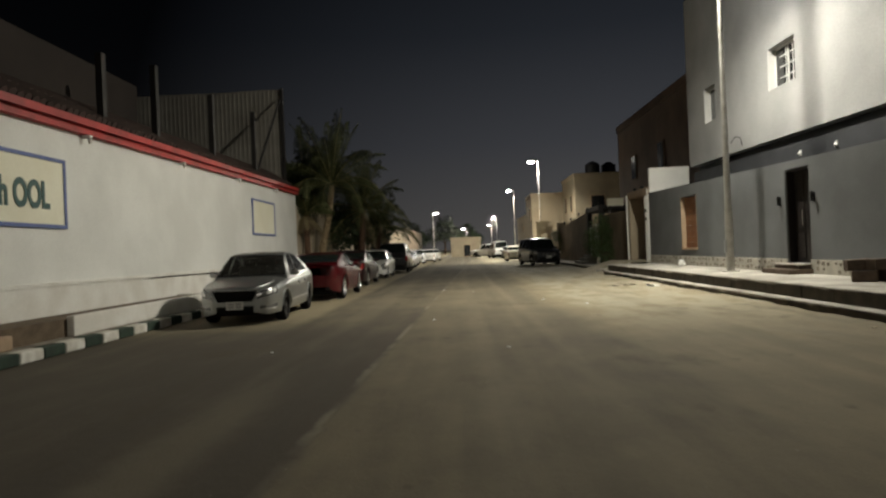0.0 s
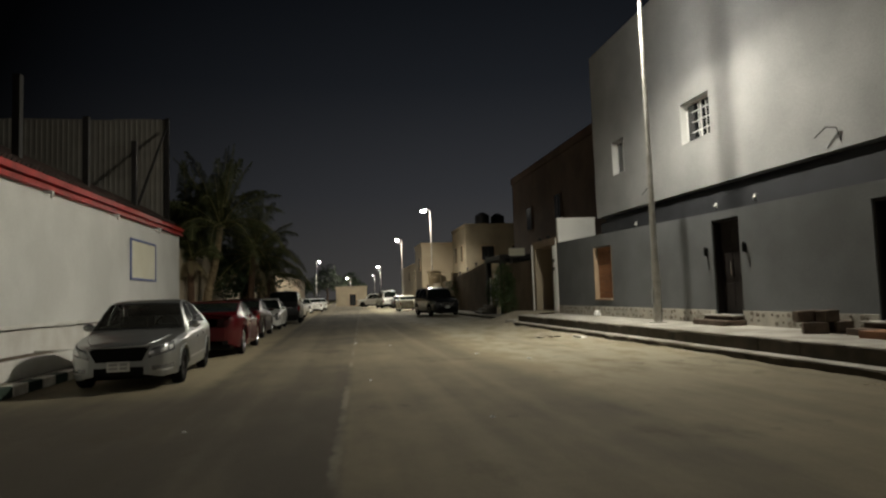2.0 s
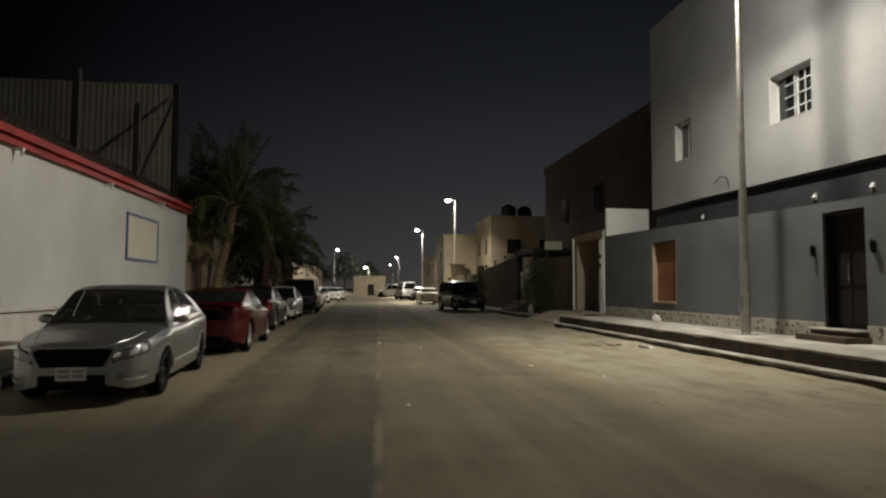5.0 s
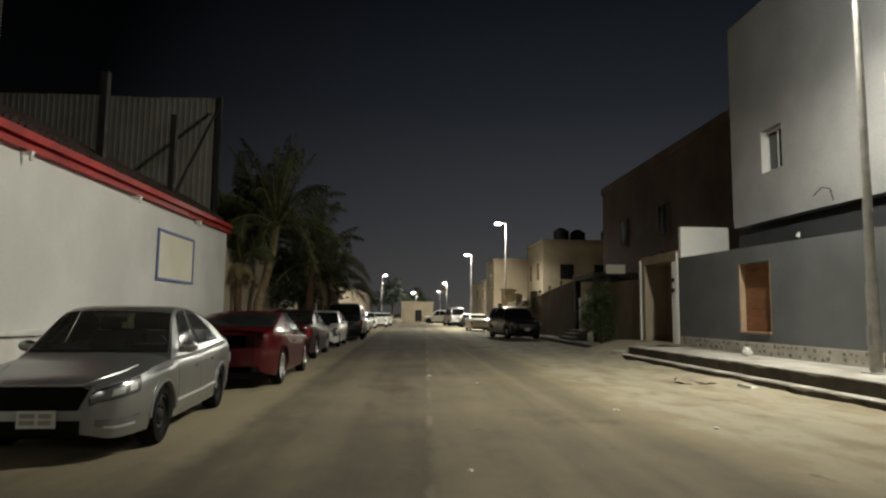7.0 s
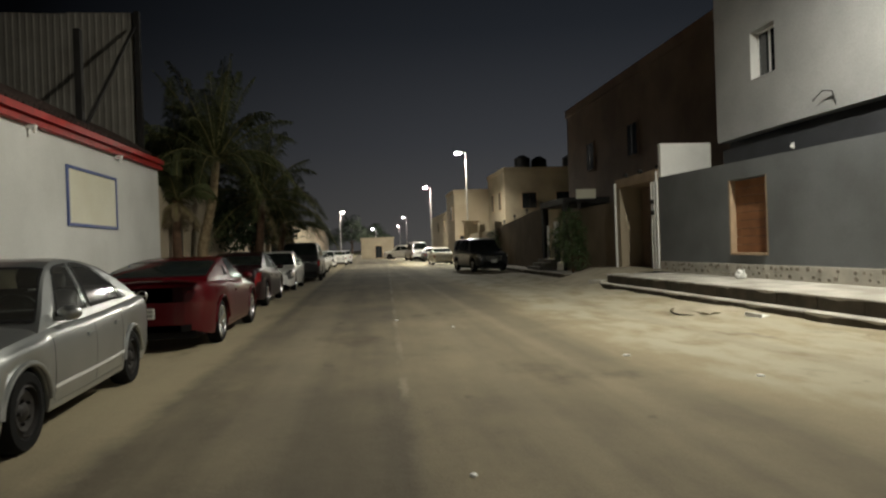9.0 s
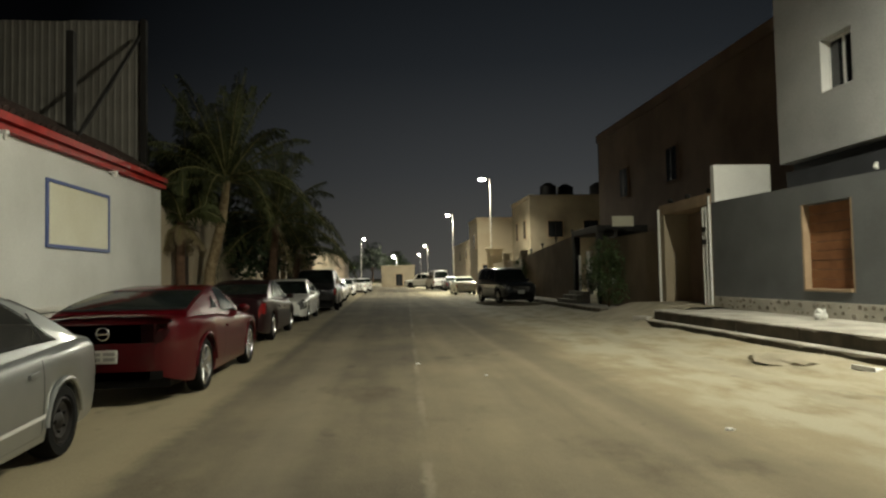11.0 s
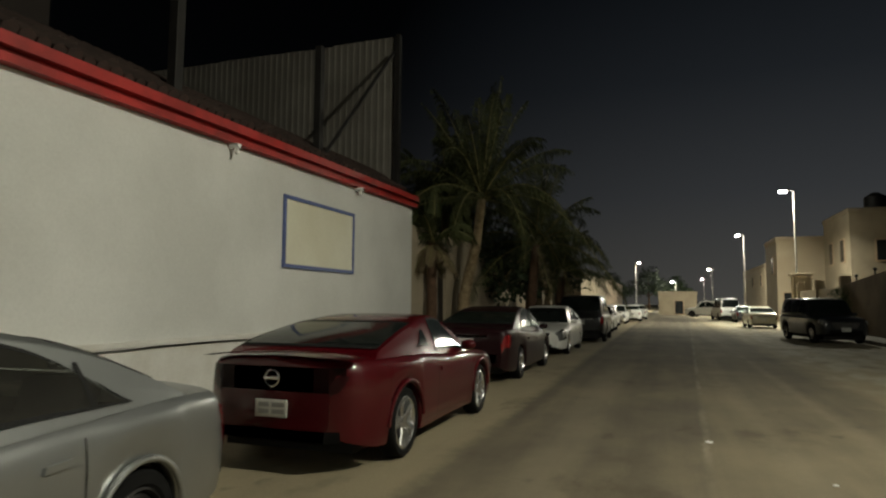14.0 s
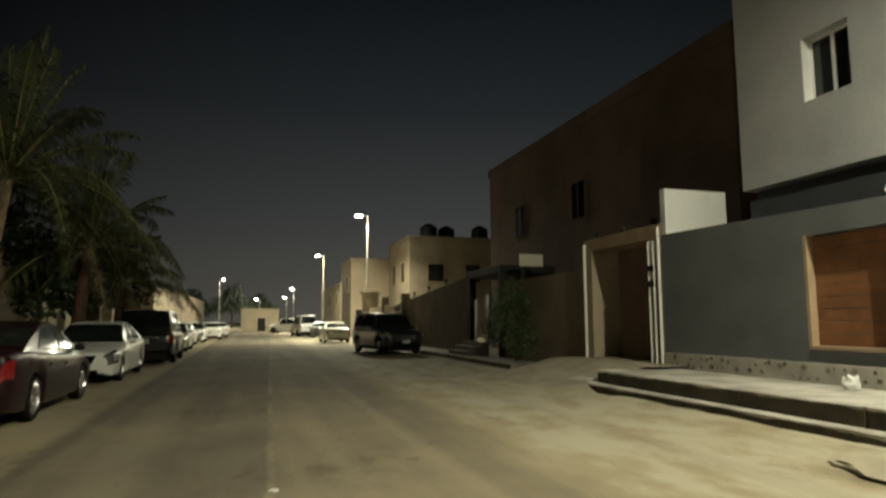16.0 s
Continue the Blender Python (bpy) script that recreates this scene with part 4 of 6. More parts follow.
def add_wheel(c, x, side, k, alloy):
    r, w = k["wheel"], 0.20
    y = side * (k["width"] / 2 - w / 2 - 0.035)
    bm = bmesh.new()
    rim = r * k.get("rim", 0.66)
    wheel_mesh(bm, r, w, [(rim * 0.96, -w / 2 + 0.02), (rim * 1.08, -w / 2), (r * 0.93, -w / 2 + 0.005), (r * 0.985, -w / 2 + 0.03), (r, -w / 4), (r, w / 4), (r * 0.985, w / 2 - 0.03), (r * 0.93, w / 2 - 0.005), (rim * 1.08, w / 2), (rim * 0.96, w / 2 - 0.02)])
    bmesh.ops.recalc_face_normals(bm, faces=bm.faces)
    tyre = part("wheel", bm, M_RUBBER, c)
    tyre.matrix_basis = pose(x, y, r, 0, 0, 0 if side > 0 else 180)
    bm = bmesh.new()
    o = w / 2 - 0.015
    wheel_mesh(bm, r, w, [(rim * 0.99, o), (rim * 0.92, o + 0.008), (rim * 0.86, o - 0.02), (rim * 0.84, -w / 2 + 0.03)])
    bmesh.ops.recalc_face_normals(bm, faces=bm.faces)
    part("rim", bm, M_CHROME if alloy else M_STEELRIM, tyre)
    bm = bmesh.new()
    if alloy:
        for i in range(5):
            for dd in (-0.13, 0.13):
                a = 6.28318 * i / 5 + dd
                p = Vector((math.cos(a), 0, math.sin(a)))
                tube(bm, p * 0.05 + Vector((0, o - 0.035, 0)), p * rim * 0.93 + Vector((0, o - 0.012, 0)), 0.018, 0.013, 6)
        tube(bm, (0, o - 0.06, 0), (0, o - 0.008, 0), 0.075, 0.06, 14)
    else:
        wheel_mesh(bm, r, w, [(rim * 0.9, o - 0.04), (rim * 0.72, o - 0.01), (rim * 0.42, o - 0.03), (rim * 0.25, o - 0.005), (0.005, o)])
        for i in range(5):
            a = 6.28318 * i / 5
            tube(bm, (0.09 * math.cos(a), o - 0.03, 0.09 * math.sin(a)), (0.09 * math.cos(a), o, 0.09 * math.sin(a)), 0.013, None, 6)
    bmesh.ops.recalc_face_normals(bm, faces=bm.faces)
    part("spokes" if alloy else "wheel_disc", bm, M_CHROME if alloy else M_STEELRIM, tyre)
    bm = bmesh.new()
    tube(bm, (0, -0.05, 0), (0, -0.03, 0), rim * 0.83, None, 18)
    part("brake_disc", bm, M_UNDER, tyre)


def fit_cabin(c, k, s):
    """Seats, dashboard and steering wheel behind clear glass."""
    lo, hi, w = k["roof"][0][0] + 0.30, k["axles"][1] - 0.42, s.hw
    boxpart("cabin_floor", M_CABIN, c, lo, hi, -w * 0.86, w * 0.86, 0.40, k["belt"] - 0.17, 0.02)
    boxpart("dashboard", M_CABIN, c, hi - 0.42, hi + 0.02, -w * 0.80, w * 0.80, k["belt"] - 0.168, k["belt"] - 0.03, 0.05)
    boxpart("rear_shelf", M_CABIN, c, lo + 0.02, lo + 0.42, -w * 0.78, w * 0.78, k["belt"] - 0.168, k["belt"] + 0.0, 0.03)
    for x, ys in ((-0.22, (-0.36, 0.36)), (-1.02, (-0.40, 0.40))):
        for y in ys:
            bm = bmesh.new()
            box(bm, -0.07, 0.07, -0.24, 0.24, 0.0, 0.36, 0.05)
            seat = part("seat_back", bm, M_CABIN, c)
            seat.matrix_basis = pose(x, y, k["belt"] - 0.16, 0, -14, 0)
            if x > -0.5:
                bm = bmesh.new()
                box(bm, -0.045, 0.045, -0.13, 0.13, 0.37, 0.53, 0.04)
                part("headrest", bm, M_CABIN, seat)
    bm = bmesh.new()
    ring = [Vector((0.0, 0.185 * math.cos(a), 0.185 * math.sin(a))) for a in np.linspace(0, 6.2832, 25)]
    for a, b in zip(ring, ring[1:]):
        tube(bm, a, b, 0.016, None, 6)
    box(bm, -0.02, 0.02, -0.18, 0.18, -0.03, 0.03, 0.01)
    part("steering_wheel", bm, M_CABIN, c).matrix_basis = pose(hi - 0.50, 0.36, k["belt"] + 0.03, 0, 24, 0)
    boxpart("inner_mirror", M_BLACK, c, 0.46, 0.49, -0.11, 0.11, k["height"] - 0.20, k["height"] - 0.14, 0.01)


def build_car(label, k, paint_mat, at, alloy=True, tail=M_TAIL, group="cars parked along the street"):
    c = thing(k.get("name", "car"), label, k.get("category", "car"), group, at=at)
    s = Shell(k)
    # body skin
    xs = set(np.linspace(s.xr, s.xf, 44))
    for xw in k["axles"]:
        for t in np.linspace(-1, 1, 19):
            xs.add(xw + t * (k["arch"] + 0.0005))
    for e in (0.01, 0.03, 0.06, 0.1, 0.15, 0.2):
        xs.add(s.xr + e), xs.add(s.xf - e)
    xs = sorted(xs)
    fs = (0, 0.3, 0.5, 0.65, 0.8, 0.88, 0.93, 0.965, 1, 1.04, 1.08, 1.16, 1.25, 1.36, 1.5, 1.62, 1.72, 1.82, 1.9, 1.96, 2)
    bm = bmesh.new()
    rows = []
    for x in xs:
        half = [s.side(x, f) for f in fs]
        yb, zb = half[-1]
        half.append((yb - 0.05, zb + 0.004))
        line = [bm.verts.new((x, y, z)) for y, z in reversed(half)] + [bm.verts.new((x, -y, z)) for y, z in half[1:]]
        rows.append(line)
    opened = k.get("open_cabin")
    tub = (k["roof"][0][0] + 0.18, k["roof"][-1][0] - 0.16)
    for ia, (a, b) in enumerate(zip(rows, rows[1:])):
        for j in range(len(a) - 1):
            if opened and tub[0] < (xs[ia] + xs[ia + 1]) / 2 < tub[1] and abs(j + 0.5 - (len(a) - 1) / 2) < 6:
                continue
            bm.faces.new((a[j], a[j + 1], b[j + 1], b[j]))
    bm.faces.new(rows[0]), bm.faces.new(list(reversed(rows[-1])))
    bmesh.ops.recalc_face_normals(bm, faces=bm.faces)
    part("body", bm, paint_mat, c)
    # underbody and wheel housings
    bm = bmesh.new()
    w = s.hw * 0.72
    box(bm, s.xr + 0.25, s.xf - 0.25, -w, w, 0.17, k["belt"] - 0.2)
    part("underbody", bm, M_UNDER, c, smooth=False)
    # cabin
    ca, cb = k["roof"][0][0], k["roof"][-1][0]
    bm = bmesh.new()
    rows = []
    cf = tuple(np.linspace(0, 0.62, 26)) + (0.645, 0.67, 0.695, 0.72, 0.745, 0.77, 0.795, 0.82, 0.86, 0.9, 0.95, 1) if opened else (0, 0.1, 0.2, 0.3, 0.4, 0.5, 0.62, 0.67, 0.72, 0.77, 0.82, 0.9, 1)
    cx = np.linspace(ca, cb, 130 if opened else 54)

    def glazed(x, f):
        for (x0, x1), edge in ((k["screen"], 0.71), (k["backlight"], 0.70)):
            if min(x0, x1) + 0.01 < x < max(x0, x1) - 0.01 and f > edge + 0.01:
                return True
        for n_w, q in enumerate(k["windows"]):
            w_lo, w_tall = q[4:] if len(q) > 4 else (0.10, 0.50)
            u = 0.5
            for _ in range(8):
                v = (f - w_lo) / (w_tall - (0.30 if n_w else 0.0) * (1 - u) ** 3)
                lo, hi = q[0] + (q[2] - q[0]) * v, q[1] + (q[3] - q[1]) * v
                u = min(1.0, max(0.0, (x - lo) / (hi - lo)))
            if lo < x < hi and 0.0 < v < 1.0:
                return True
        return False

    for x in cx:
        half = [s.cabin(x, f) for f in cf]
        rows.append([bm.verts.new((x, y, z)) for y, z in half] + [bm.verts.new((x, -y, z)) for y, z in reversed(half[:-1])])
    full_f = cf + tuple(reversed(cf[:-1]))
    for ia, (a, b) in enumerate(zip(rows, rows[1:])):
        for j in range(len(a) - 1):
            if opened and glazed((cx[ia] + cx[ia + 1]) / 2, (full_f[j] + full_f[j + 1]) / 2):
                continue
            bm.faces.new((a[j], a[j + 1], b[j + 1], b[j]))
    bmesh.ops.recalc_face_normals(bm, faces=bm.faces)
    part("roof", bm, k.get("roof_paint", paint_mat), c)
    # glass
    glass = M_CLEAR if opened else M_GLASS
    for name, (x0, x1), edge in (("windscreen", k["screen"], 0.71), ("rear_window", k["backlight"], 0.70)):
        x_of, f_of = (lambda u, v: x0 + (x1 - x0) * u), (lambda u, v: edge + (2 - 2 * edge) * v)
        bm = patch(s.cabin, x_of, f_of, 14, 16, 0.007, 1, True)
        pane = part(name, bm, glass, c, "clear glass with the seats behind it" if opened else "dark tinted glass")
        part("glass_seal", ring_patch(s.cabin, x_of, f_of, (0.02, 0.01), (-0.05, -0.03), 0.009, 1, True), M_BLACK, pane)
    for sg in (1, -1):
        for n_w, q in enumerate(k["windows"]):
            fall = 0.30 if n_w else 0.0
            w_lo, w_tall = q[4:] if len(q) > 4 else (0.10, 0.50)
            x_of = lambda u, v: (q[0] + (q[1] - q[0]) * u) * (1 - v) + (q[2] + (q[3] - q[2]) * u) * v
            f_of = lambda u, v: w_lo + (w_tall - fall * (1 - min(1.0, max(0.0, u))) ** 3) * v
            pane = part("side_window", patch(s.cabin, x_of, f_of, 14, 7, 0.008, sg), glass, c)
            part("window_seal", ring_patch(s.cabin, x_of, f_of, (0.022, 0.035), (-0.022, -0.035), 0.010, sg), k.get("seal_mat", M_BLACK), pane)
        for x in k["seams"]:
            part("door_seam", quad_patch(s.side, (x - 0.005, x + 0.005, x - 0.005, x + 0.005), 1.04, 1.93, 0.0025, sg, 1, 12), M_BLACK, c)
        for x in k["handles"]:
            bm = quad_patch(s.side, (x - 0.09, x + 0.09, x - 0.08, x + 0.08), 1.20, 1.15, 0.022, sg, 4, 2)
            bmesh.ops.solidify(bm, geom=bm.faces[:], thickness=0.022)
            part("door_handle", bm, k.get("handle_mat", paint_mat), c)
        part("sill_trim", quad_patch(s.side, (k["axles"][0] + k["arch"] + 0.04, k["axles"][1] - k["arch"] - 0.04) * 2, 1.90, 1.99, 0.006, sg, 8, 2), k.get("sill_mat", paint_mat), c)
        if k.get("moulding"):
            part("side_moulding", quad_patch(s.side, (k["axles"][0] + k["arch"] + 0.06, k["axles"][1] - k["arch"] - 0.06) * 2, 1.665, 1.715, 0.012, sg, 8, 2), k["moulding"], c)
        a, b, f0, f1 = k["headlight"]
        part("headlight_seal", quad_patch(s.side, (a + 0.05, b + 0.004, a - 0.02, b + 0.004), f1 + 0.03, f0 - 0.03, 0.004, sg, 12, 5), M_BLACK, c)
        head = part("headlight", quad_patch(s.side, (a + 0.07, b, a, b), f1, f0, 0.008, sg, 12, 5), M_HEADLIGHT, c, "clear headlight")
        df = f1 - f0
        for r0, r1 in ((0.06, 0.15), (0.19, 0.29)):
            part("reflector", quad_patch(s.side, (a + r0 + 0.03, a + r1 + 0.02, a + r0, a + r1), f1 - df * 0.22, f0 + df * 0.2, 0.011, sg, 4, 4), M_BOWL, head, "bright lamp reflector")
        a, b, f0, f1 = k["taillight"]
        part("tail_light", quad_patch(s.side, (a, b, a, b + 0.06), f1, f0, 0.007, sg, 6, 5), tail, c, "red tail light")
        # mirror
        xm = k["mirror"]
        y0, z0 = s.cabin(xm, 0.08)
        bm = bmesh.new()
        bmesh.ops.create_uvsphere(bm, u_segments=14, v_segments=10, radius=1.0, matrix=Matrix.LocRotScale((xm - 0.02, sg * (y0 + 0.10), z0 + 0.06), None, (0.06, 0.10, 0.066)))
        box(bm, xm - 0.03, xm + 0.03, *sorted((sg * (y0 - 0.03), sg * (y0 + 0.08))), z0 + 0.0, z0 + 0.035)
        part("mirror", bm, k.get("mirror_mat", paint_mat), c)
        if k.get("arch_lip"):
            for xw in k["axles"]:
                bm = bmesh.new()
                rim_line = []
                for a in np.linspace(0.05, math.pi - 0.05, 19):
                    xx = xw + (k["arch"] + 0.014) * math.cos(a)
                    rim_line.append(Vector((xx, sg * (s.half(xx) * 0.992), k["wheel"] + (k["arch"] + 0.014) * math.sin(a))))
                bent_tube(bm, rim_line, 0.021)
                part("arch_lip", bm, paint_mat, c)
        for x in k["axles"]:
            add_wheel(c, x, sg, k, alloy)
    if opened:
        fit_cabin(c, k, s)
    # nose and tail pieces on the end faces
    for name, x, hw, z0, z1, m, lab in k["fascia"]:
        bm = bmesh.new()
        d = 1 if x > 0 else -1
        steps = 10
        lo, hi = [], []
        for i in range(steps + 1):
            t = -1 + 2 * i / steps
            yy = t * hw
            xe = x
            # follow the rounded plan of the bumper
            for q in np.linspace(0, 0.6, 61):
                xe = (s.xf - q) if d > 0 else (s.xr + q)
                if s.half(xe) * 0.985 >= abs(yy):
                    break
            xe += d * (0.03 if name == "bumper" else 0.012)
            lo.append(bm.verts.new((xe, yy * (0.78 if name == "grille" else 1.0), z0))), hi.append(bm.verts.new((xe, yy, z1)))
        for i in range(steps):
            bm.faces.new((lo[i], lo[i + 1], hi[i + 1], hi[i]))
        bmesh.ops.solidify(bm, geom=bm.faces[:], thickness=0.012)
        bmesh.ops.recalc_face_normals(bm, faces=bm.faces)
        part(name, bm, m, c, lab, smooth=False)
    for x, z in k["plates"]:
        d = 1 if x > 0 else -1
        xe = (s.xf if d > 0 else s.xr) + d * 0.034
        pl = boxpart("number_plate", M_PLATE, c, xe - 0.006, xe + 0.006, -0.165, 0.165, z, z + 0.155, 0.002, "pale number plate")
        for i, (ya, yb, za, zb) in enumerate(((-0.14, -0.01, 0.09, 0.13), (0.02, 0.13, 0.09, 0.13), (-0.14, -0.01, 0.03, 0.07), (0.02, 0.13, 0.03, 0.07))):
            boxpart("writing", M_PLATE_INK, pl, xe + d * 0.007 - 0.001, xe + d * 0.007 + 0.001, ya, yb, z + za, z + zb)
    return c


PLAN = (0.78, 0.86, 0.915, 0.955, 0.985, 1.0, 0.99, 0.965, 0.905, 0.83, 0.74)


def sedan(wb=2.65, front_o=0.88, rear_o=1.02, width=1.70, height=1.45, wheel=0.305, belt=0.93, **more):
    ax = (-wb / 2, wb / 2)
    xr, xf = ax[0] - rear_o, ax[1] + front_o
    k = dict(front=xf, rear=xr, width=width, height=height, wheel=wheel, arch=wheel + 0.055, axles=ax, belt=belt, sill=0.21, tail_low=0.26, nose_low=0.20, plan=PLAN, roof_half=width * 0.345)
    k["deck"] = ((xr, 0.72), (xr + 0.03, 0.90), (xr + 0.12, 0.985), (xr + 0.6, 1.01), (ax[0] + 0.5, belt + 0.045), (0.0, belt + 0.01), (ax[1] - 0.55, belt), (ax[1] - 0.3, belt - 0.02), (ax[1] + 0.2, 0.86), (xf - 0.38, 0.80), (xf - 0.14, 0.755), (xf - 0.05, 0.72), (xf - 0.015, 0.69), (xf, 0.655))
    k["roof"] = ((xr + 0.52, 0.90), (xr + 0.68, 1.0), (ax[0] + 0.38, height - 0.15), (ax[0] + 0.72, height - 0.055), (-0.15, height), (0.15, height - 0.015), (0.38, height - 0.075), (ax[1] - 0.36, belt - 0.01), (ax[1] - 0.24, belt - 0.10))
    k["screen"] = (0.40, ax[1] - 0.37)
    k["backlight"] = (ax[0] + 0.46, xr + 0.74)
    k["windows"] = ((-0.03, ax[1] - 0.60, -0.02, 0.30), (ax[0] + 0.10, -0.11, ax[0] + 0.26, -0.09))
    k["seams"] = (-0.06, ax[1] - 0.42, ax[0] + 0.42)
    k["handles"] = (0.12, -0.78)
    k["headlight"] = (xf - 0.44, xf - 0.008, 0.84, 1.40)
    k["taillight"] = (xr + 0.008, xr + 0.10, 1.06, 1.42)
    k["mirror"] = ax[1] - 0.62
    k["fascia"] = [("grille", xf, 0.42, 0.47, 0.665, M_BLACK, "dark grille"), ("lower_intake", xf, 0.46, 0.24, 0.33, M_BLACK, ""), ("boot_trim", xr, 0.40, 0.70, 0.73, M_CHROME, "")]
    k["plates"] = [(xf, 0.365), (xr, 0.50)]
    k.update(more)
    return k


# silver sedan, its nose towards the walker
k = sedan(2.54, 0.87, 0.91, 1.70, 1.44, 0.30, moulding=M_TRIM, sill_mat=M_SILVER, open_cabin=True, arch=0.338, arch_lip=True)
xr, ax = k["rear"], k["axles"]
k["deck"] = ((xr, 0.60), (xr + 0.03, 0.76), (xr + 0.07, 0.90), (xr + 0.13, 0.972), (xr + 0.24, 0.998), (xr + 0.6, 1.01)) + k["deck"][4:]
k["roof"] = ((xr + 0.43, 0.90), (xr + 0.58, 1.0), (ax[0] + 0.36, 1.315), (ax[0] + 0.70, 1.40), (-0.15, 1.44), (0.15, 1.425), (0.38, 1.365), (ax[1] - 0.36, 0.92), (ax[1] - 0.24, 0.83))
k["windows"] = ((-0.03, ax[1] - 0.60, -0.02, 0.30), (ax[0] + 0.08, -0.14, ax[0] + 0.26, -0.12))
k["handles"] = (0.08, -0.68)
k["fascia"] = [("grille", k["front"], 0.44, 0.465, 0.68, M_BLACK, "dark mesh grille"), ("grille_bar", k["front"], 0.47, 0.681, 0.70, M_CHROME, "thin bright bar over the grille"), ("lower_intake", k["front"], 0.36, 0.255, 0.375, M_BLACK, "black lower intake"), ("rear_bumper", k["rear"], 0.72, 0.36, 0.50, M_SILVER, "")]
k["plates"] = [(k["front"] , 0.315), (k["rear"], 0.60)]
k["plan"] = PLAN[:6] + (0.985, 0.945, 0.82, 0.69, 0.50)
k["headlight"] = (k["front"] - 0.38, k["front"] - 0.006, 0.965, 1.16)
silver = build_car("dusty silver four-door sedan with a dark grille, parked by the kerb", k, M_SILVER, pose(-4.09, 16.72, 0, 0, 0, -86.8), alloy=False)

s_shell, xf = Shell(k), k["front"]
for sg in (1, -1):
    part("window_divider", quad_patch(s_shell.cabin, (ax[0] + 0.30, ax[0] + 0.335, ax[0] + 0.36, ax[0] + 0.39), 0.09, 0.50, 0.011, sg, 1, 8), M_BLACK, silver)
    slot = part("fog_slot", quad_patch(s_shell.side, (xf - 0.30, xf - 0.02, xf - 0.34, xf - 0.02), 1.78, 1.60, 0.006, sg, 10, 2), M_HEADLIGHT, silver, "dull slot with a fog lamp in the bumper")
    part("fog_trim", quad_patch(s_shell.side, (xf - 0.30, xf - 0.04, xf - 0.29, xf - 0.05), 1.79, 1.74, 0.012, sg, 10, 1), M_TRIM, slot, "bright strip")
    bm = bmesh.new()
    line = [Vector((xf + 0.014, sg * 0.35, 0.465)), Vector((xf + 0.012, sg * 0.45, 0.66))]
    for i in range(9):
        x = xf - 0.02 - 0.62 * i / 8
        y, z = s_shell.side(x, 0.60 + 0.015 * i)
        line.append(Vector((x, sg * y, z - 0.004)))
    bent_tube(bm, line, 0.016, 6)
    part("bonnet_crease", bm, M_SILVER, silver, "silver rib beside the grille")

# red coupe, its tail towards the walker
k = sedan(2.72, 0.95, 0.98, 1.88, 1.40, 0.345, belt=0.98, rim=0.76, arch_lip=True)
xr, xf, ax = k["rear"], k["front"], k["axles"]
k["deck"] = ((xr, 0.94), (xr + 0.015, 1.0), (xr + 0.05, 1.045), (xr + 0.5, 1.065), (ax[0] + 0.4, 1.05), (0.0, 0.985), (ax[1] - 0.6, 0.97), (ax[1] + 0.1, 0.93), (xf - 0.3, 0.85), (xf - 0.08, 0.78), (xf - 0.02, 0.70), (xf, 0.62))
k["roof"] = ((xr + 0.36, 0.96), (xr + 0.50, 1.075), (ax[0] + 0.52, 1.31), (ax[0] + 0.95, 1.375), (-0.05, 1.40), (0.12, 1.385), (0.3, 1.33), (ax[1] - 0.52, 0.99), (ax[1] - 0.4, 0.88))
k["screen"], k["backlight"] = (0.28, ax[1] - 0.56), (ax[0] + 0.58, xr + 0.56)
k["windows"] = ((-0.34, ax[1] - 0.72, -0.24, 0.18), (ax[0] + 0.32, ax[0] + 0.78, ax[0] + 0.56, ax[0] + 0.80, 0.16, 0.30))
k["seams"], k["handles"], k["mirror"] = (-0.45, ax[1] - 0.5), (-0.28,), ax[1] - 0.72
k["tail_low"] = 0.30
k["plan"] = (0.60, 0.73, 0.855, 0.945, 1.0, 0.98, 0.985, 0.965, 0.905, 0.83, 0.74)
k["taillight"] = (xr + 0.004, xr + 0.035, 1.10, 1.32)
k["fascia"] = [("grille", xf, 0.5, 0.42, 0.62, M_BLACK, "dark grille"), ("tail_panel", xr, 0.70, 0.735, 0.955, M_TAIL_DARK, "smoked black tail panel"), ("rear_valance", xr, 0.66, 0.30, 0.40, M_BLACK, "black rear valance")]
k["plates"] = [(xr, 0.505)]
coupe = build_car("deep red two-door coupe with a black tail panel and spoiler", k, M_CRIMSON, pose(-3.93, 22.50, 0, 0, 0, 90), True, M_TAIL_DARK)
bm = bmesh.new()
lip = Shell(k)
g = [[bm.verts.new((xr + 0.005 + 0.14 * i / 3, yy, lip.top(xr + 0.05) + 0.028 - 0.055 * (abs(yy) / 0.8) ** 2.2 + 0.012 * (1 - i / 3))) for i in range(4)] for yy in np.linspace(-0.80, 0.80, 17)]
for a, b in zip(g, g[1:]):
    for i in range(3):
        bm.faces.new((a[i], a[i + 1], b[i + 1], b[i]))
bmesh.ops.solidify(bm, geom=bm.faces[:], thickness=0.03)
bmesh.ops.recalc_face_normals(bm, faces=bm.faces)
part("spoiler", bm, M_BLACK, coupe, "raised black boot spoiler")
bm = bmesh.new()
ringp = [(0.072, -0.008), (0.082, 0.0), (0.072, 0.010), (0.062, 0.0), (0.072, -0.008)]
wheel_mesh(bm, 0.1, 0.02, ringp, 20)
tube(bm, (-0.07, 0.004, 0), (0.07, 0.004, 0), 0.018, None, 8)
em = part("round_badge", bm, M_CHROME, coupe, "round chrome badge")
em.matrix_basis = pose(xr - 0.035, 0, 0.85, 0, 0, 90)

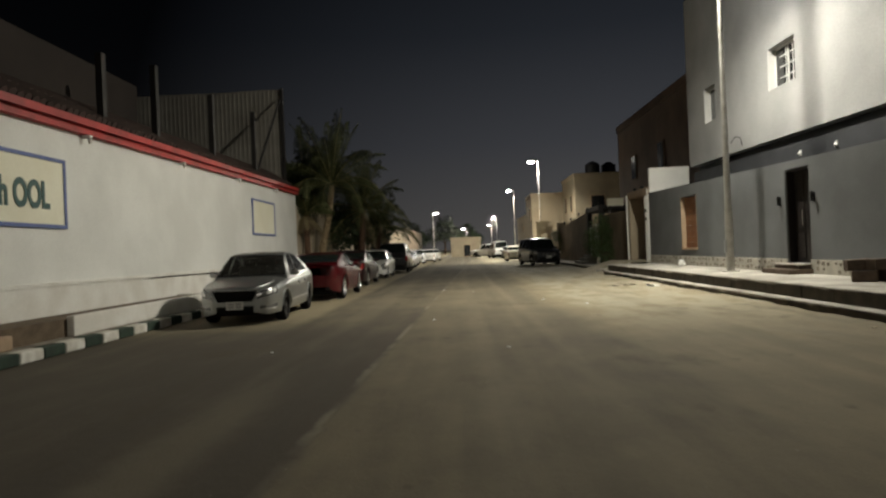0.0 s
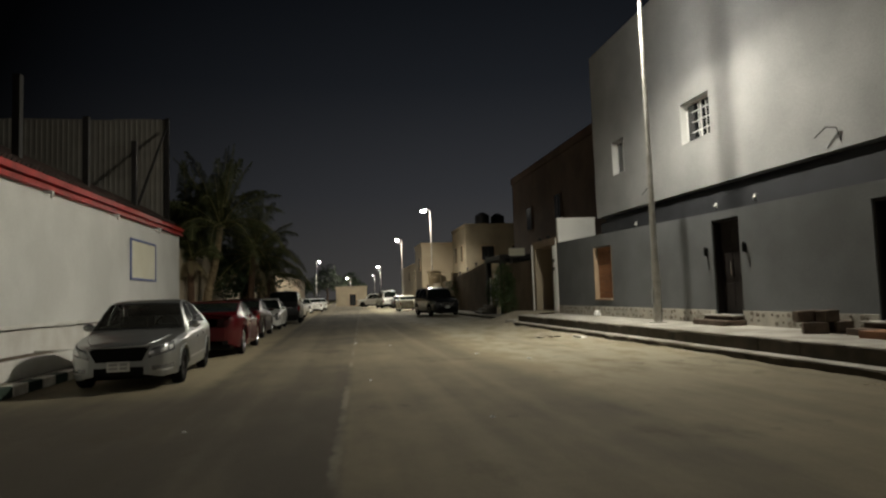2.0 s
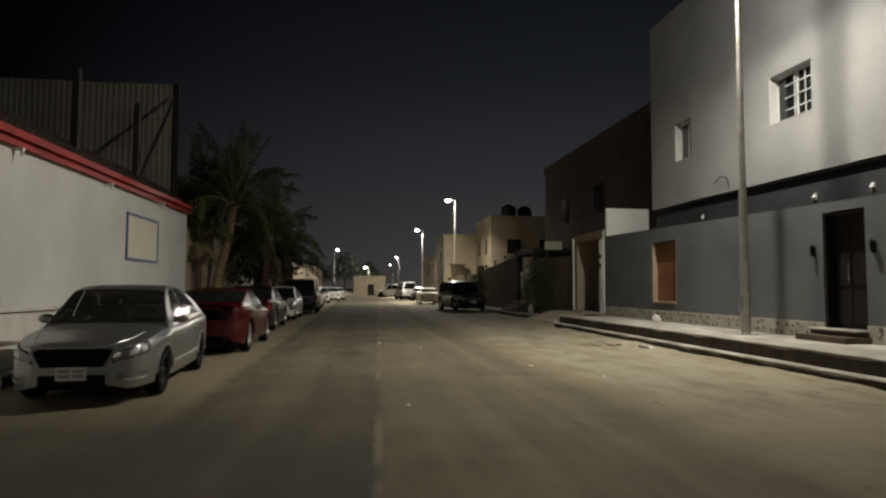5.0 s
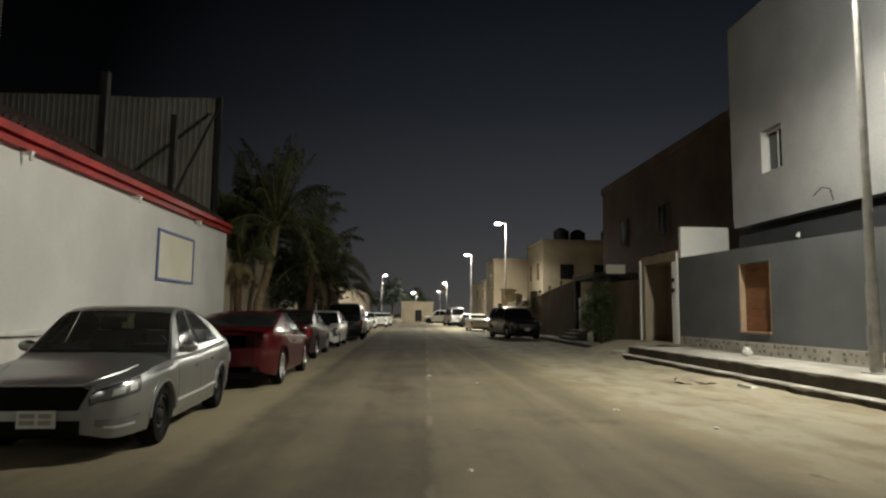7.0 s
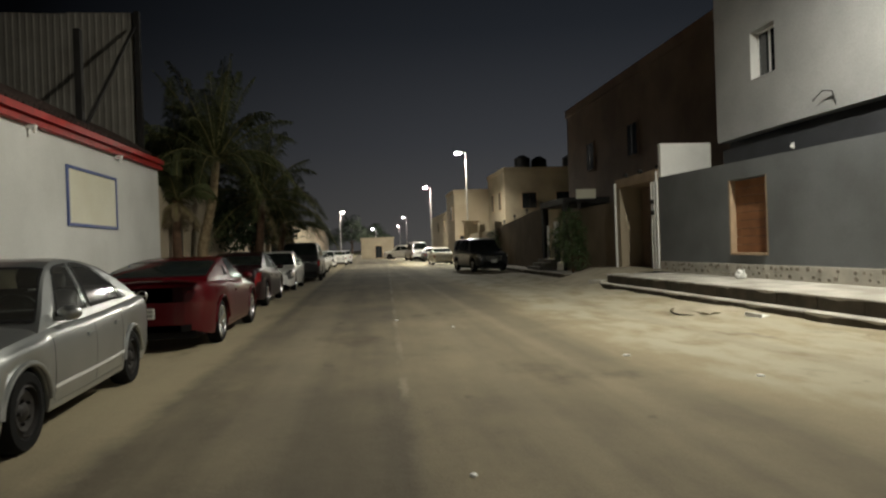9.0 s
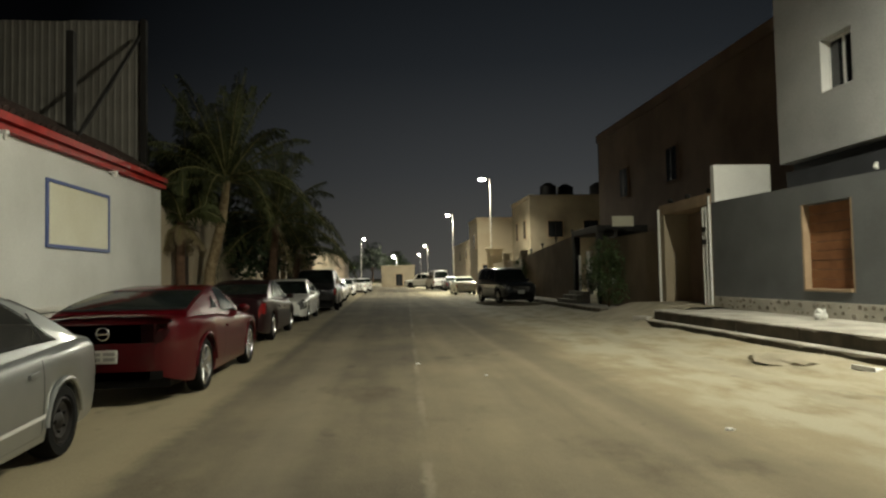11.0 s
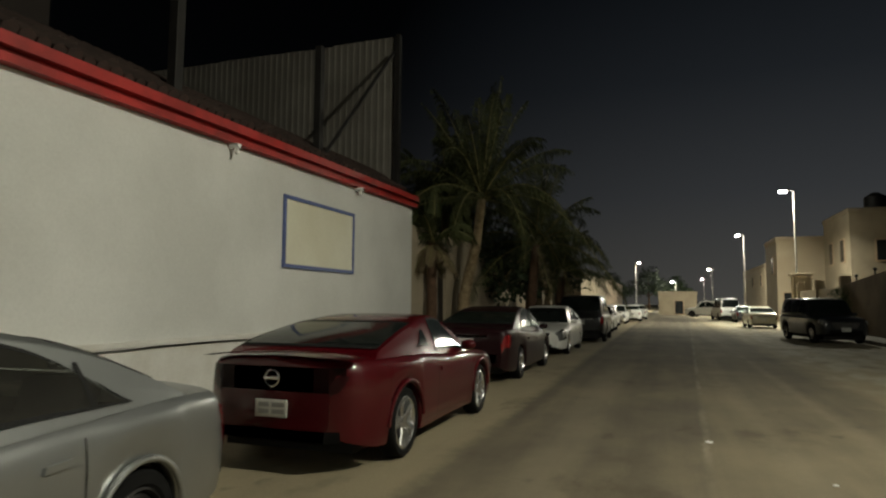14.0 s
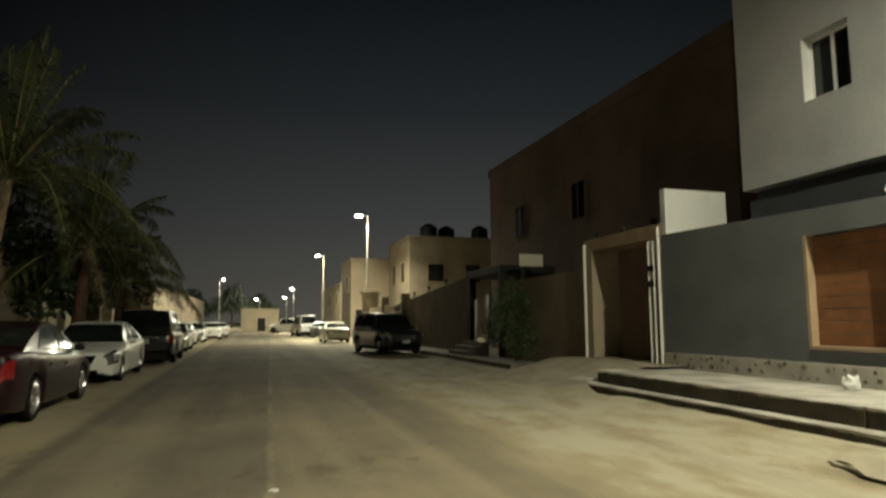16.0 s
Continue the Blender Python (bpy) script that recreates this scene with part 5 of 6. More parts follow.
# dark maroon sedan
k = sedan(2.80, 0.95, 1.08, 1.82, 1.47, 0.325, rim=0.70, belt=0.97)
xr, xf, ax = k["rear"], k["front"], k["axles"]
k["deck"] = ((xr, 0.84), (xr + 0.02, 1.0), (xr + 0.08, 1.07), (xr + 0.6, 1.09), (ax[0] + 0.5, 1.03)) + k["deck"][5:]
k["roof"] = ((xr + 0.50, 0.97), (xr + 0.64, 1.07)) + k["roof"][2:]
k["taillight"] = (xr + 0.002, xr + 0.20, 1.07, 1.40)
k["fascia"] = k["fascia"][:2] + [("boot_trim", xr, 0.42, 0.885, 0.915, M_TRIM, "bright boot trim"), ("rear_bumper", xr, 0.76, 0.40, 0.56, M_MAROON, "")]
k["plates"] = [(xf, 0.365), (xr, 0.70)]
build_car("dark maroon four-door sedan with alloy wheels, tail to the walker", k, M_MAROON, pose(-4.20, 29.45, 0, 0, 0, 90))
# white sedan
k = sedan(2.72, 0.92, 1.02, 1.78, 1.47, 0.315, rim=0.70, belt=0.94)
build_car("white four-door sedan parked nose to the walker", k, M_WHITE_CAR, pose(-4.15, 36.2, 0, 0, 0, -90))


def suv(wb=2.95, front_o=0.9, rear_o=1.05, width=1.98, height=1.89, wheel=0.39, **more):
    k = sedan(wb, front_o, rear_o, width, height, wheel, belt=1.13)
    ax, xr, xf = k["axles"], k["rear"], k["front"]
    k["deck"] = ((xr, 0.95), (xr + 0.04, 1.08), (xr + 0.2, 1.15), (0.0, 1.14), (ax[1] - 0.45, 1.13), (ax[1] + 0.2, 1.10), (xf - 0.3, 1.05), (xf - 0.08, 0.97), (xf - 0.02, 0.88), (xf, 0.78))
    k["roof"] = ((xr + 0.03, 1.02), (xr + 0.08, 1.20), (xr + 0.32, height - 0.09), (xr + 0.6, height - 0.02), (-0.2, height), (0.35, height - 0.03), (0.6, height - 0.09), (ax[1] - 0.42, 1.12), (ax[1] - 0.34, 1.03))
    k["roof_half"] = width * 0.37
    k["sill"], k["tail_low"], k["nose_low"] = 0.33, 0.42, 0.36
    k["screen"], k["backlight"] = (0.62, ax[1] - 0.44), (xr + 0.28, xr + 0.10)
    k["windows"] = ((-0.05, ax[1] - 0.68, -0.03, 0.40), (ax[0] + 0.35, -0.13, ax[0] + 0.40, -0.12), (xr + 0.42, ax[0] + 0.27, xr + 0.52, ax[0] + 0.31))
    k["seams"], k["handles"], k["mirror"] = (-0.09, ax[1] - 0.45, ax[0] + 0.36), (0.1, -0.85), ax[1] - 0.62
    k["headlight"], k["taillight"] = (xf - 0.36, xf - 0.03, 0.85, 1.26), (xr + 0.01, xr + 0.16, 1.0, 1.45)
    k["fascia"] = [("grille", xf, 0.52, 0.62, 0.86, M_CHROME, "bright grille"), ("lower_intake", xf, 0.6, 0.42, 0.54, M_BLACK, ""), ("tailgate_trim", xr, 0.5, 0.90, 0.95, M_CHROME, "")]
    k["plates"] = [(xf, 0.50), (xr, 0.72)]
    k.update(name="suv", category="car", **more)
    return k


build_car("black sport utility vehicle parked tail to the walker", suv(), M_BLACK_CAR, pose(-3.75, 43.4, 0, 0, 0, 91))
build_car("dark grey sport utility vehicle parked nose to the walker", suv(2.95, 0.92, 1.05, 1.96, 1.86), M_NAVY_CAR, pose(5.85, 46.5, 0, 0, 0, -81))
# farther cars
build_car("cream saloon car parked tail to the walker", sedan(2.7, 0.9, 1.05, 1.76, 1.44), M_CREAM_CAR, pose(5.55, 63.0, 0, 0, 0, 90), False)
for x, y, a, m, lab in ((-4.0, 52.5, -90, M_WHITE_CAR, "white saloon car in the far row"), (-4.3, 60.0, 90, M_WHITE_CAR, "white saloon car in the far row"), (-4.1, 67.5, -90, M_WHITE_CAR, "white saloon car in the far row"), (-3.3, 75.0, 90, M_WHITE_CAR, "white saloon car in the far row"), (-3.0, 83.0, 90, M_WHITE_CAR, "white saloon car in the far row"), (6.2, 77.5, 90, M_NAVY_CAR, "dark saloon car below the street lamp"), (5.9, 91.0, -90, M_WHITE_CAR, "white saloon car below the street lamp")):
    build_car(lab, sedan(2.7, 0.9, 1.05, 1.78, 1.46), m, pose(x, y, 0, 0, 0, a), False)
build_car("white panel van parked below the street lamp", suv(3.1, 0.9, 1.1, 1.95, 2.15, 0.36), M_WHITE_CAR, pose(5.2, 84.5, 0, 0, 0, 97), False)
build_car("white pickup-like wagon parked across the far kerb", suv(3.0, 0.9, 1.1, 1.95, 1.9, 0.38), M_WHITE_CAR, pose(4.4, 98.0, 0, 0, 0, 160), False)


# ---- palms, trees, bushes ----
def frond(bm, rng, length, lift, droop, width=0.5, pairs=46):
    """A feather leaf along +x from the origin, its narrow leaflets hanging to both sides."""
    pts = []
    for i in range(pairs + 1):
        t = i / pairs
        pts.append(Vector((length * t * math.cos(lift) * (1 - 0.16 * t * droop), 0, length * (math.sin(lift) * t - droop * t ** 2.2 * 0.70))))
    for i in range(4, pairs):
        t = i / pairs
        d = (pts[i + 1] - pts[i - 1]).normalized()
        up = Vector((-d.z, 0, d.x))
        ll = width * (0.30 + 0.70 * math.sin(math.pi * min(1, t * 0.95 + 0.10))) * rng.uniform(0.7, 1.15)
        for sg in (-1, 1):
            if rng.random() < 0.14:
                continue
            side = Vector((0, sg, 0))
            sag = rng.uniform(0.45, 1.05)
            mid = pts[i] + side * ll * 0.38 + d * ll * rng.uniform(0.22, 0.34) + up * ll * 0.06 - Vector((0, 0, ll * 0.12 * sag))
            tip = pts[i] + side * ll * 0.60 + d * ll * rng.uniform(0.40, 0.60) - Vector((0, 0, ll * sag * 0.72))
            w = 0.019
            a, b = bm.verts.new(pts[i] - d * w * 0.6), bm.verts.new(pts[i] + d * w * 0.6)
            c, e = bm.verts.new(mid + d * w), bm.verts.new(mid - d * w)
            f = bm.verts.new(tip)
            bm.faces.new((a, b, c, e))
            bm.faces.new((e, c, f))
    return pts


def palm(label, x, y, base, path, r0, r1, fronds, length, bark, seed, dry=0):
    rng = random.Random(seed)
    p = thing("palm_tree", label, "palm tree", at=pose(x, y, base))
    bm = bmesh.new()
    n = 26
    rings = []
    for i in range(n + 1):
        t = i / n
        q = Vector((np.interp(t, (0, 0.35, 0.7, 1), path[0]), np.interp(t, (0, 0.35, 0.7, 1), path[1]), path[2] * t))
        r = (r0 + (r1 - r0) * t) * (1 + 0.05 * (i % 2)) + 0.10 * max(0, 0.12 - t)
        rings.append([bm.verts.new(q + Vector((r * math.cos(a), r * math.sin(a), 0.01 * math.sin(3 * a)))) for a in np.linspace(0, 6.2832, 13)[:-1]])
    for a, b in zip(rings, rings[1:]):
        for j in range(12):
            bm.faces.new((a[j], a[(j + 1) % 12], b[(j + 1) % 12], b[j]))
    bm.faces.new(rings[-1])
    part("trunk", bm, bark, p)
    top = q
    for i in range(fronds + dry):
        is_dry = i >= fronds
        yaw = i * 137.5 + rng.uniform(-15, 15)
        lift = rng.uniform(-0.9, -0.4) if is_dry else np.interp((i / fronds), (0, 0.35, 1), (1.40, 0.95, 0.0)) + rng.uniform(-0.16, 0.16)
        droop = rng.uniform(0.2, 0.5) if is_dry else np.interp(i / fronds, (0, 0.4, 1), (0.22, 0.70, 1.0)) * rng.uniform(0.75, 1.2)
        ln = length * (0.55 if is_dry else rng.uniform(0.85, 1.1))
        bm = bmesh.new()
        pts = frond(bm, rng, ln, lift, droop, 0.80 if not is_dry else 0.42, 64 if not is_dry else 34)
        f = part("frond", bm, M_FROND_DRY if is_dry else M_FROND, p, "dry hanging frond" if is_dry else "", smooth=False)
        f.matrix_basis = pose(*top, 0, 0, yaw)
        bm = bmesh.new()
        for a, b in zip(range(0, len(pts) - 1, 5), range(5, len(pts), 5)):
            tube(bm, pts[a], pts[b], 0.028 * (1 - a / len(pts)) + 0.006, 0.028 * (1 - b / len(pts)) + 0.006, 5, False)
        part("stalk", bm, M_RACHIS, f)
    return p


def leafy(name, label, category, x, y, base, trunk_h, blobs, leaves, size, material, seed, trunk_r=0.12):
    """A trunk with limbs and clumps of small leaves; blobs: (x, y, z, radius)."""
    rng = random.Random(seed)
    t = thing(name, label, category, at=pose(x, y, base))
    bm = bmesh.new()
    if trunk_h > 0:
        tube(bm, (0, 0, 0), (0.05, 0.02, trunk_h * 0.6), trunk_r, trunk_r * 0.75, 9)
        tube(bm, (0.05, 0.02, trunk_h * 0.6), (0, 0, trunk_h), trunk_r * 0.75, trunk_r * 0.5, 9)
    for bx, by, bz, br in blobs:
        tube(bm, (0, 0, trunk_h * 0.75), (bx * 0.8, by * 0.8, max(bz, trunk_h * 0.8)), max(0.02, trunk_r * 0.4), 0.012, 6)
    part("trunk" if trunk_h > 0 else "stems", bm, M_BARK_DARK, t)
    total = sum(b[3] ** 2 for b in blobs)
    verts, faces = [], []
    for bx, by, bz, br in blobs:
        c = Vector((bx, by, bz))
        for _ in range(int(leaves * br * br / total)):
            d = Vector((rng.gauss(0, 1), rng.gauss(0, 1), rng.gauss(0, 1))).normalized()
            r = br * (0.45 + 0.6 * rng.random() ** 0.5) * (1 + 0.35 * noise.noise(d * 2.2 + c))
            q = c + Vector((d.x, d.y, d.z * 0.8)) * r
            a = Vector((rng.uniform(-1, 1), rng.uniform(-1, 1), rng.uniform(-1, 0.6))).normalized()
            b = a.orthogonal().normalized()
            ln = size * rng.uniform(0.6, 1.4)
            i = len(verts)
            verts += [q, q + a * ln * 0.5 + b * ln * 0.25, q + a * ln, q + a * ln * 0.5 - b * ln * 0.25]
            faces.append((i, i + 1, i + 2, i + 3))
    me = bpy.data.meshes.new("crown")
    me.from_pydata(verts, [], faces)
    me.materials.append(material)
    ob = new("crown", me)
    ob.parent = t
    return t


palm("tall palm with a pale curved trunk beside the school wall", -6.55, 34.3, 0.1, ((0, 0.05, 0.45, 0.62), (0, 0, 0, 0), 4.7), 0.22, 0.13, 38, 4.6, M_BARK, 3)
palm("short palm with a brown trunk and dry hanging fronds", -6.72, 31.9, 0.1, ((0, 0.02, 0.0, 0.05), (0, 0, 0, 0), 3.1), 0.15, 0.13, 7, 1.8, M_BARK_DARK, 8, dry=14)
palm("tall dark palm behind the beige wall", -8.1, 36.6, 0.0, ((0, 0, 0.1, 0.2), (0, 0, 0, 0), 4.9), 0.2, 0.14, 26, 4.2, M_BARK_DARK, 27)
palm("bushy dark palm behind the parked cars", -5.2, 38.5, 0.1, ((0, 0, 0.1, 0.2), (0, 0, 0, 0), 3.6), 0.2, 0.15, 30, 4.3, M_BARK_DARK, 11, dry=3)
palm("dark palm further along the parked row", -4.9, 43.0, 0.1, ((0, 0, 0.1, 0.2), (0, 0, 0, 0), 2.8), 0.2, 0.15, 18, 3.3, M_BARK_DARK, 15, dry=3)
leafy("tree", "dense dark garden tree behind the wall", "tree", -8.6, 38.0, 0.0, 3.2, ((0, 0, 4.2, 1.8), (1.3, 0.5, 3.6, 1.4), (-1.2, 0.2, 4.8, 1.6), (0.6, -0.6, 5.6, 1.3), (2.4, 1.0, 2.6, 1.2)), 5200, 0.24, M_LEAF, 21, 0.16)
leafy("tree", "dense dark garden tree beyond the palms", "tree", -6.6, 44.5, 0.0, 2.6, ((0, 0, 3.2, 1.6), (1.5, 0.3, 3.0, 1.3), (0.7, -0.4, 4.4, 1.3), (-1.4, 0, 3.8, 1.4)), 4200, 0.22, M_LEAF, 22, 0.14)
leafy("bush", "green shrub growing before the brown wall", "bush", 8.0, 36.4, 0.1, 0.7, ((0, 0, 1.6, 0.85), (0.1, 0.8, 1.4, 0.75), (0.0, -0.5, 0.7, 0.6), (0.1, 0.4, 2.3, 0.6), (0, 1.5, 1.0, 0.6)), 3000, 0.12, M_BUSH, 31, 0.05)
leafy("bush", "small dark shrub beside the far drive", "bush", 8.1, 53.0, 0.1, 0.4, ((0, 0, 1.2, 0.8), (0.1, 0.3, 2.0, 0.5)), 900, 0.13, M_BUSH, 33, 0.05)
for i, (x, y, h) in enumerate(((-12.0, 170.0, 9.0), (-4.0, 185.0, 11.0), (3.0, 200.0, 9.0), (-18.0, 120.0, 7.0))):
    leafy("tree", "dark distant tree at the end of the street", "tree", x, y, 0.0, h * 0.4, ((0, 0, h * 0.6, h * 0.32), (h * 0.25, 0, h * 0.5, h * 0.25), (-h * 0.25, 0, h * 0.5, h * 0.25), (0, 0, h * 0.85, h * 0.2)), 1200, 0.7, M_LEAF, 40 + i, 0.3)


# ---- villas ----
def villa(label, x0, x1, y0, y1, z1, material, west=(), south=(), parapet=0.35, name="house", trim=M_TAN):
    """A flat-roofed house. west: openings (y, z, w, h) in the face towards the street; south: openings (x, z, w, h) in the face towards the walker."""
    h = thing(name, label, "house")
    bm = bmesh.new()
    box(bm, x0, x1, y0, y1, 0, z1)
    part("wall", bm, material, h, smooth=False)
    bm = bmesh.new()
    box(bm, x0 - 0.08, x1 + 0.08, y0 - 0.08, y1 + 0.08, z1 + 0.002, z1 + parapet, 0.02)
    part("parapet", bm, material, h, smooth=False)
    for y, z, w, hh in west:
        f = boxpart("window", trim, h, x0 - 0.07, x0 - 0.003, y - w / 2 - 0.1, y + w / 2 + 0.1, z - 0.1, z + hh + 0.1, 0.01)
        boxpart("pane", M_PANE, f, x0 - 0.085, x0 - 0.072, y - w / 2, y + w / 2, z, z + hh)
        boxpart("mullion", M_DOOR, f, x0 - 0.10, x0 - 0.086, y - 0.03, y + 0.03, z, z + hh)
    for x, z, w, hh in south:
        f = boxpart("window", trim, h, x - w / 2 - 0.1, x + w / 2 + 0.1, y0 - 0.07, y0 - 0.003, z - 0.1, z + hh + 0.1, 0.01)
        boxpart("pane", M_PANE, f, x - w / 2, x + w / 2, y0 - 0.085, y0 - 0.072, z, z + hh)
        boxpart("mullion", M_DOOR, f, x - 0.03, x + 0.03, y0 - 0.10, y0 - 0.086, z, z + hh)
    return h


villa("large dim brown rendered villa with a flat roof", 12.5, 22.0, 31.2, 50.0, 9.4, M_BROWN, west=((40.0, 5.6, 1.0, 1.5), (45.8, 5.6, 1.0, 1.5), (45.8, 2.0, 1.2, 1.6), (38.0, 2.0, 1.2, 1.5)), parapet=0.5, trim=M_BROWN)
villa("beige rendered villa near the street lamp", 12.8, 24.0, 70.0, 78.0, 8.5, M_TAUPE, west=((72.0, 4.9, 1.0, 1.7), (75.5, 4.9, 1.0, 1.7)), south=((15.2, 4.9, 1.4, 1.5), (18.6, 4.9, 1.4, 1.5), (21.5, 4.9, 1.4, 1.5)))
villa("tall beige villa wall lit by the street lamp", 9.2, 20.0, 79.0, 85.5, 7.3, M_BEIGE, west=((81.0, 4.4, 1.0, 1.5),), south=((10.2, 1.2, 1.0, 1.4),))
villa("beige villa further along the street", 11.5, 22.0, 86.0, 100.0, 6.5, M_BEIGE, west=((89.0, 4.0, 1.0, 1.5), (94.0, 4.0, 1.0, 1.5)))
villa("low beige villa far along the street", 12.0, 24.0, 106.0, 130.0, 6.5, M_BEIGE, west=((110.0, 4.0, 1.0, 1.5), (118.0, 4.0, 1.0, 1.5)))
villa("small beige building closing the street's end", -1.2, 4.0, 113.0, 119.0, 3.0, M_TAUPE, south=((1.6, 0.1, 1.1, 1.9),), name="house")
villa("beige house behind the dark trees", -17.0, -8.2, 46.0, 58.0, 4.0, M_BEIGE, west=())
villa("low pale house beyond the black car", -14.0, -6.2, 62.0, 84.0, 3.6, M_BEIGE, south=((-8.0, 1.0, 1.0, 1.2),))
villa("dim house far along the street", -16.0, -7.0, 90.0, 125.0, 4.2, M_SHADE_WALL)
for x, y, z in ((15.4, 73.0, 8.845), (17.4, 74.0, 8.845), (20.4, 73.0, 8.845)):
    t = thing("water_tank", "dark rounded water tank on a villa roof", "water tank", "tanks on the roofs", at=pose(x, y, z))
    bm = bmesh.new()
    tube(bm, (0, 0, 0), (0, 0, 1.2), 0.8, 0.8, 18)
    part("barrel", bm, M_STEEL_DARK, t)
    bm = bmesh.new()
    tube(bm, (0, 0, 1.201), (0, 0, 1.55), 0.8, 0.25, 18)
    part("lid", bm, M_STEEL_DARK, t)

pier = thing("gate_pier", "pale gate pier beyond the dark palms", "pier", "pale piers by the trees")
boxpart("shaft", M_BEIGE, pier, -6.85, -6.25, 46.7, 47.3, 0.0, 2.55, 0.02)
boxpart("cap", M_BEIGE, pier, -6.92, -6.18, 46.63, 47.37, 2.552, 2.72, 0.02)
copy_thing(pier, pose(-0.2, 3.6, 0))
# pale garden wall with rounded piers before the beige villa
gw = thing("garden_wall", "pale beige garden wall before the villa", "wall", kind="structure")
boxpart("wall_panel", M_BEIGE, gw, 8.5, 8.75, 54.2, 66.0, 0.0, 2.5, 0.02)
boxpart("wall_panel", M_BEIGE, gw, 8.752, 11.5, 54.2, 54.45, 0.0, 2.6, 0.02)
for y in (54.1, 60.0, 65.7):
    boxpart("pier", M_BEIGE, gw, 8.36, 8.86, y - 0.25, y + 0.25, 0.0, 3.1, 0.03)
gate2 = thing("villa_gate_pier", "lit beige gate pier with a moulded cap", "pier")
boxpart("shaft", M_BEIGE, gate2, 8.3, 9.4, 66.2, 67.3, 0.0, 3.6, 0.02)
boxpart("cap", M_BEIGE, gate2, 8.15, 9.55, 66.05, 67.45, 3.602, 3.8, 0.03)

# brown boundary wall, dark fence, porch and steps of the neighbour
bm = bmesh.new()
wall_along_y(bm, WX + 0.04, WX + 0.30, 32.63, 38.6, 0.0, lambda y: 2.85)
solid("wall_brown", bm, M_SHADE_WALL, "dim brown boundary wall of the next plot", "wall")
bm = bmesh.new()
wall_along_y(bm, WX + 0.04, WX + 0.30, 42.6, 54.0, 0.0, lambda y: 3.3 - 0.06 * (y - 42.6))
solid("wall_drive", bm, M_SHADE_WALL, "dim brown wall with a sloping top", "wall")
for y in (43.0, 46.0, 49.0, 52.0):
    t = thing("wall_finial", "small dark finial on the boundary wall", "finial", "finials on the wall")
    bm = bmesh.new()
    zt = 3.3 - 0.06 * (y - 42.6)
    tube(bm, (WX + 0.17, y, zt), (WX + 0.17, y, zt + 0.22), 0.05, 0.03, 8)
    bmesh.ops.create_uvsphere(bm, u_segments=10, v_segments=6, radius=0.09, matrix=Matrix.Translation((WX + 0.17, y, zt + 0.28)))
    part("post_ball", bm, M_STEEL_DARK, t)
porch = thing("porch", "dark entrance porch with white pillars and steps", "porch")
boxpart("porch_roof", M_STEEL_DARK, porch, WX - 0.05, WX + 2.2, 38.7, 42.5, 3.2, 3.5, 0.02)
boxpart("pillar", M_WHITE, porch, WX, WX + 0.22, 40.2, 40.42, 0.5, 2.45, 0.01)
boxpart("pillar", M_STEEL_DARK, porch, WX, WX + 0.3, 38.75, 39.05, 0.0, 3.198, 0.01)
boxpart("pillar", M_WHITE, porch, WX, WX + 0.1, 41.5, 41.6, 0.5, 2.3, 0.01)
boxpart("pillar", M_STEEL_DARK, porch, WX, WX + 0.3, 42.2, 42.5, 0.0, 3.198, 0.01)
boxpart("back_wall", M_DOOR, porch, WX + 2.0, WX + 2.2, 38.7, 42.5, 0.0, 3.198)
for i in range(3):
    boxpart("step", M_CONCRETE, porch, WX - 0.9 + i * 0.3, WX - 0.602 + i * 0.3, 40.0, 42.3, 0.10, 0.30 + i * 0.17, 0.01)
# plaque on two legs above the wall
pl = thing("roof_sign", "pale blank sign board on two short legs", "sign", at=pose(8.62, 37.3, 2.85))
boxpart("board", M_SIGN, pl, -0.05, 0.85, -0.02, 0.02, 0.48, 0.90, 0.008)
for x in (0.03, 0.12):
    boxpart("leg", M_STEEL_DARK, pl, x - 0.025, x + 0.025, -0.02, 0.02, 0.0, 0.478)

# ---- loose things on the pavement and road ----
def lump(name, label, category, x, y, z, rx, ry, rz, material, seed):
    bm = bmesh.new()
    bmesh.ops.create_icosphere(bm, subdivisions=3, radius=1.0)
    for v in bm.verts:
        d = 1 + 0.35 * noise.noise(v.co * 1.7 + Vector((seed, 0, 0))) + 0.12 * noise.noise(v.co * 5 + Vector((0, seed, 0)))
        v.co = Vector((v.co.x * rx * d, v.co.y * ry * d, max(0, v.co.z + 0.55) * rz * d / 1.4))
    ob = new(name, mesh_of(name, bm, material))
    ob.matrix_basis = pose(x, y, z)
    return tagged(ob, label, category)


lump("plastic_bag", "crumpled white plastic bag on the pavement", "bag", 8.05, 24.4, PAVE, 0.11, 0.11, 0.20, M_RAG, 2)
pile = thing("block_pile", "small heap of dark broken blocks on the pavement", "rubble", at=pose(8.0, 14.1, PAVE))
rng = random.Random(9)
for i in range(5):
    z0 = 0.0 if i < 3 else 0.2
    b = boxpart("block", M_BRICK, pile, -0.2, 0.2, -0.1, 0.1, 0.0, 0.2, 0.015)
    b.matrix_basis = pose((i % 3 - 1) * 0.26, (i % 2 - 0.5) * 0.2, z0 + 0.002 * i, rng.uniform(-3, 3), rng.uniform(-3, 3), rng.uniform(-40, 40))
board = thing("loose_board", "reddish board lying on the pavement by the wall", "board", at=pose(7.9, 12.1, PAVE, 0, 0, 6))
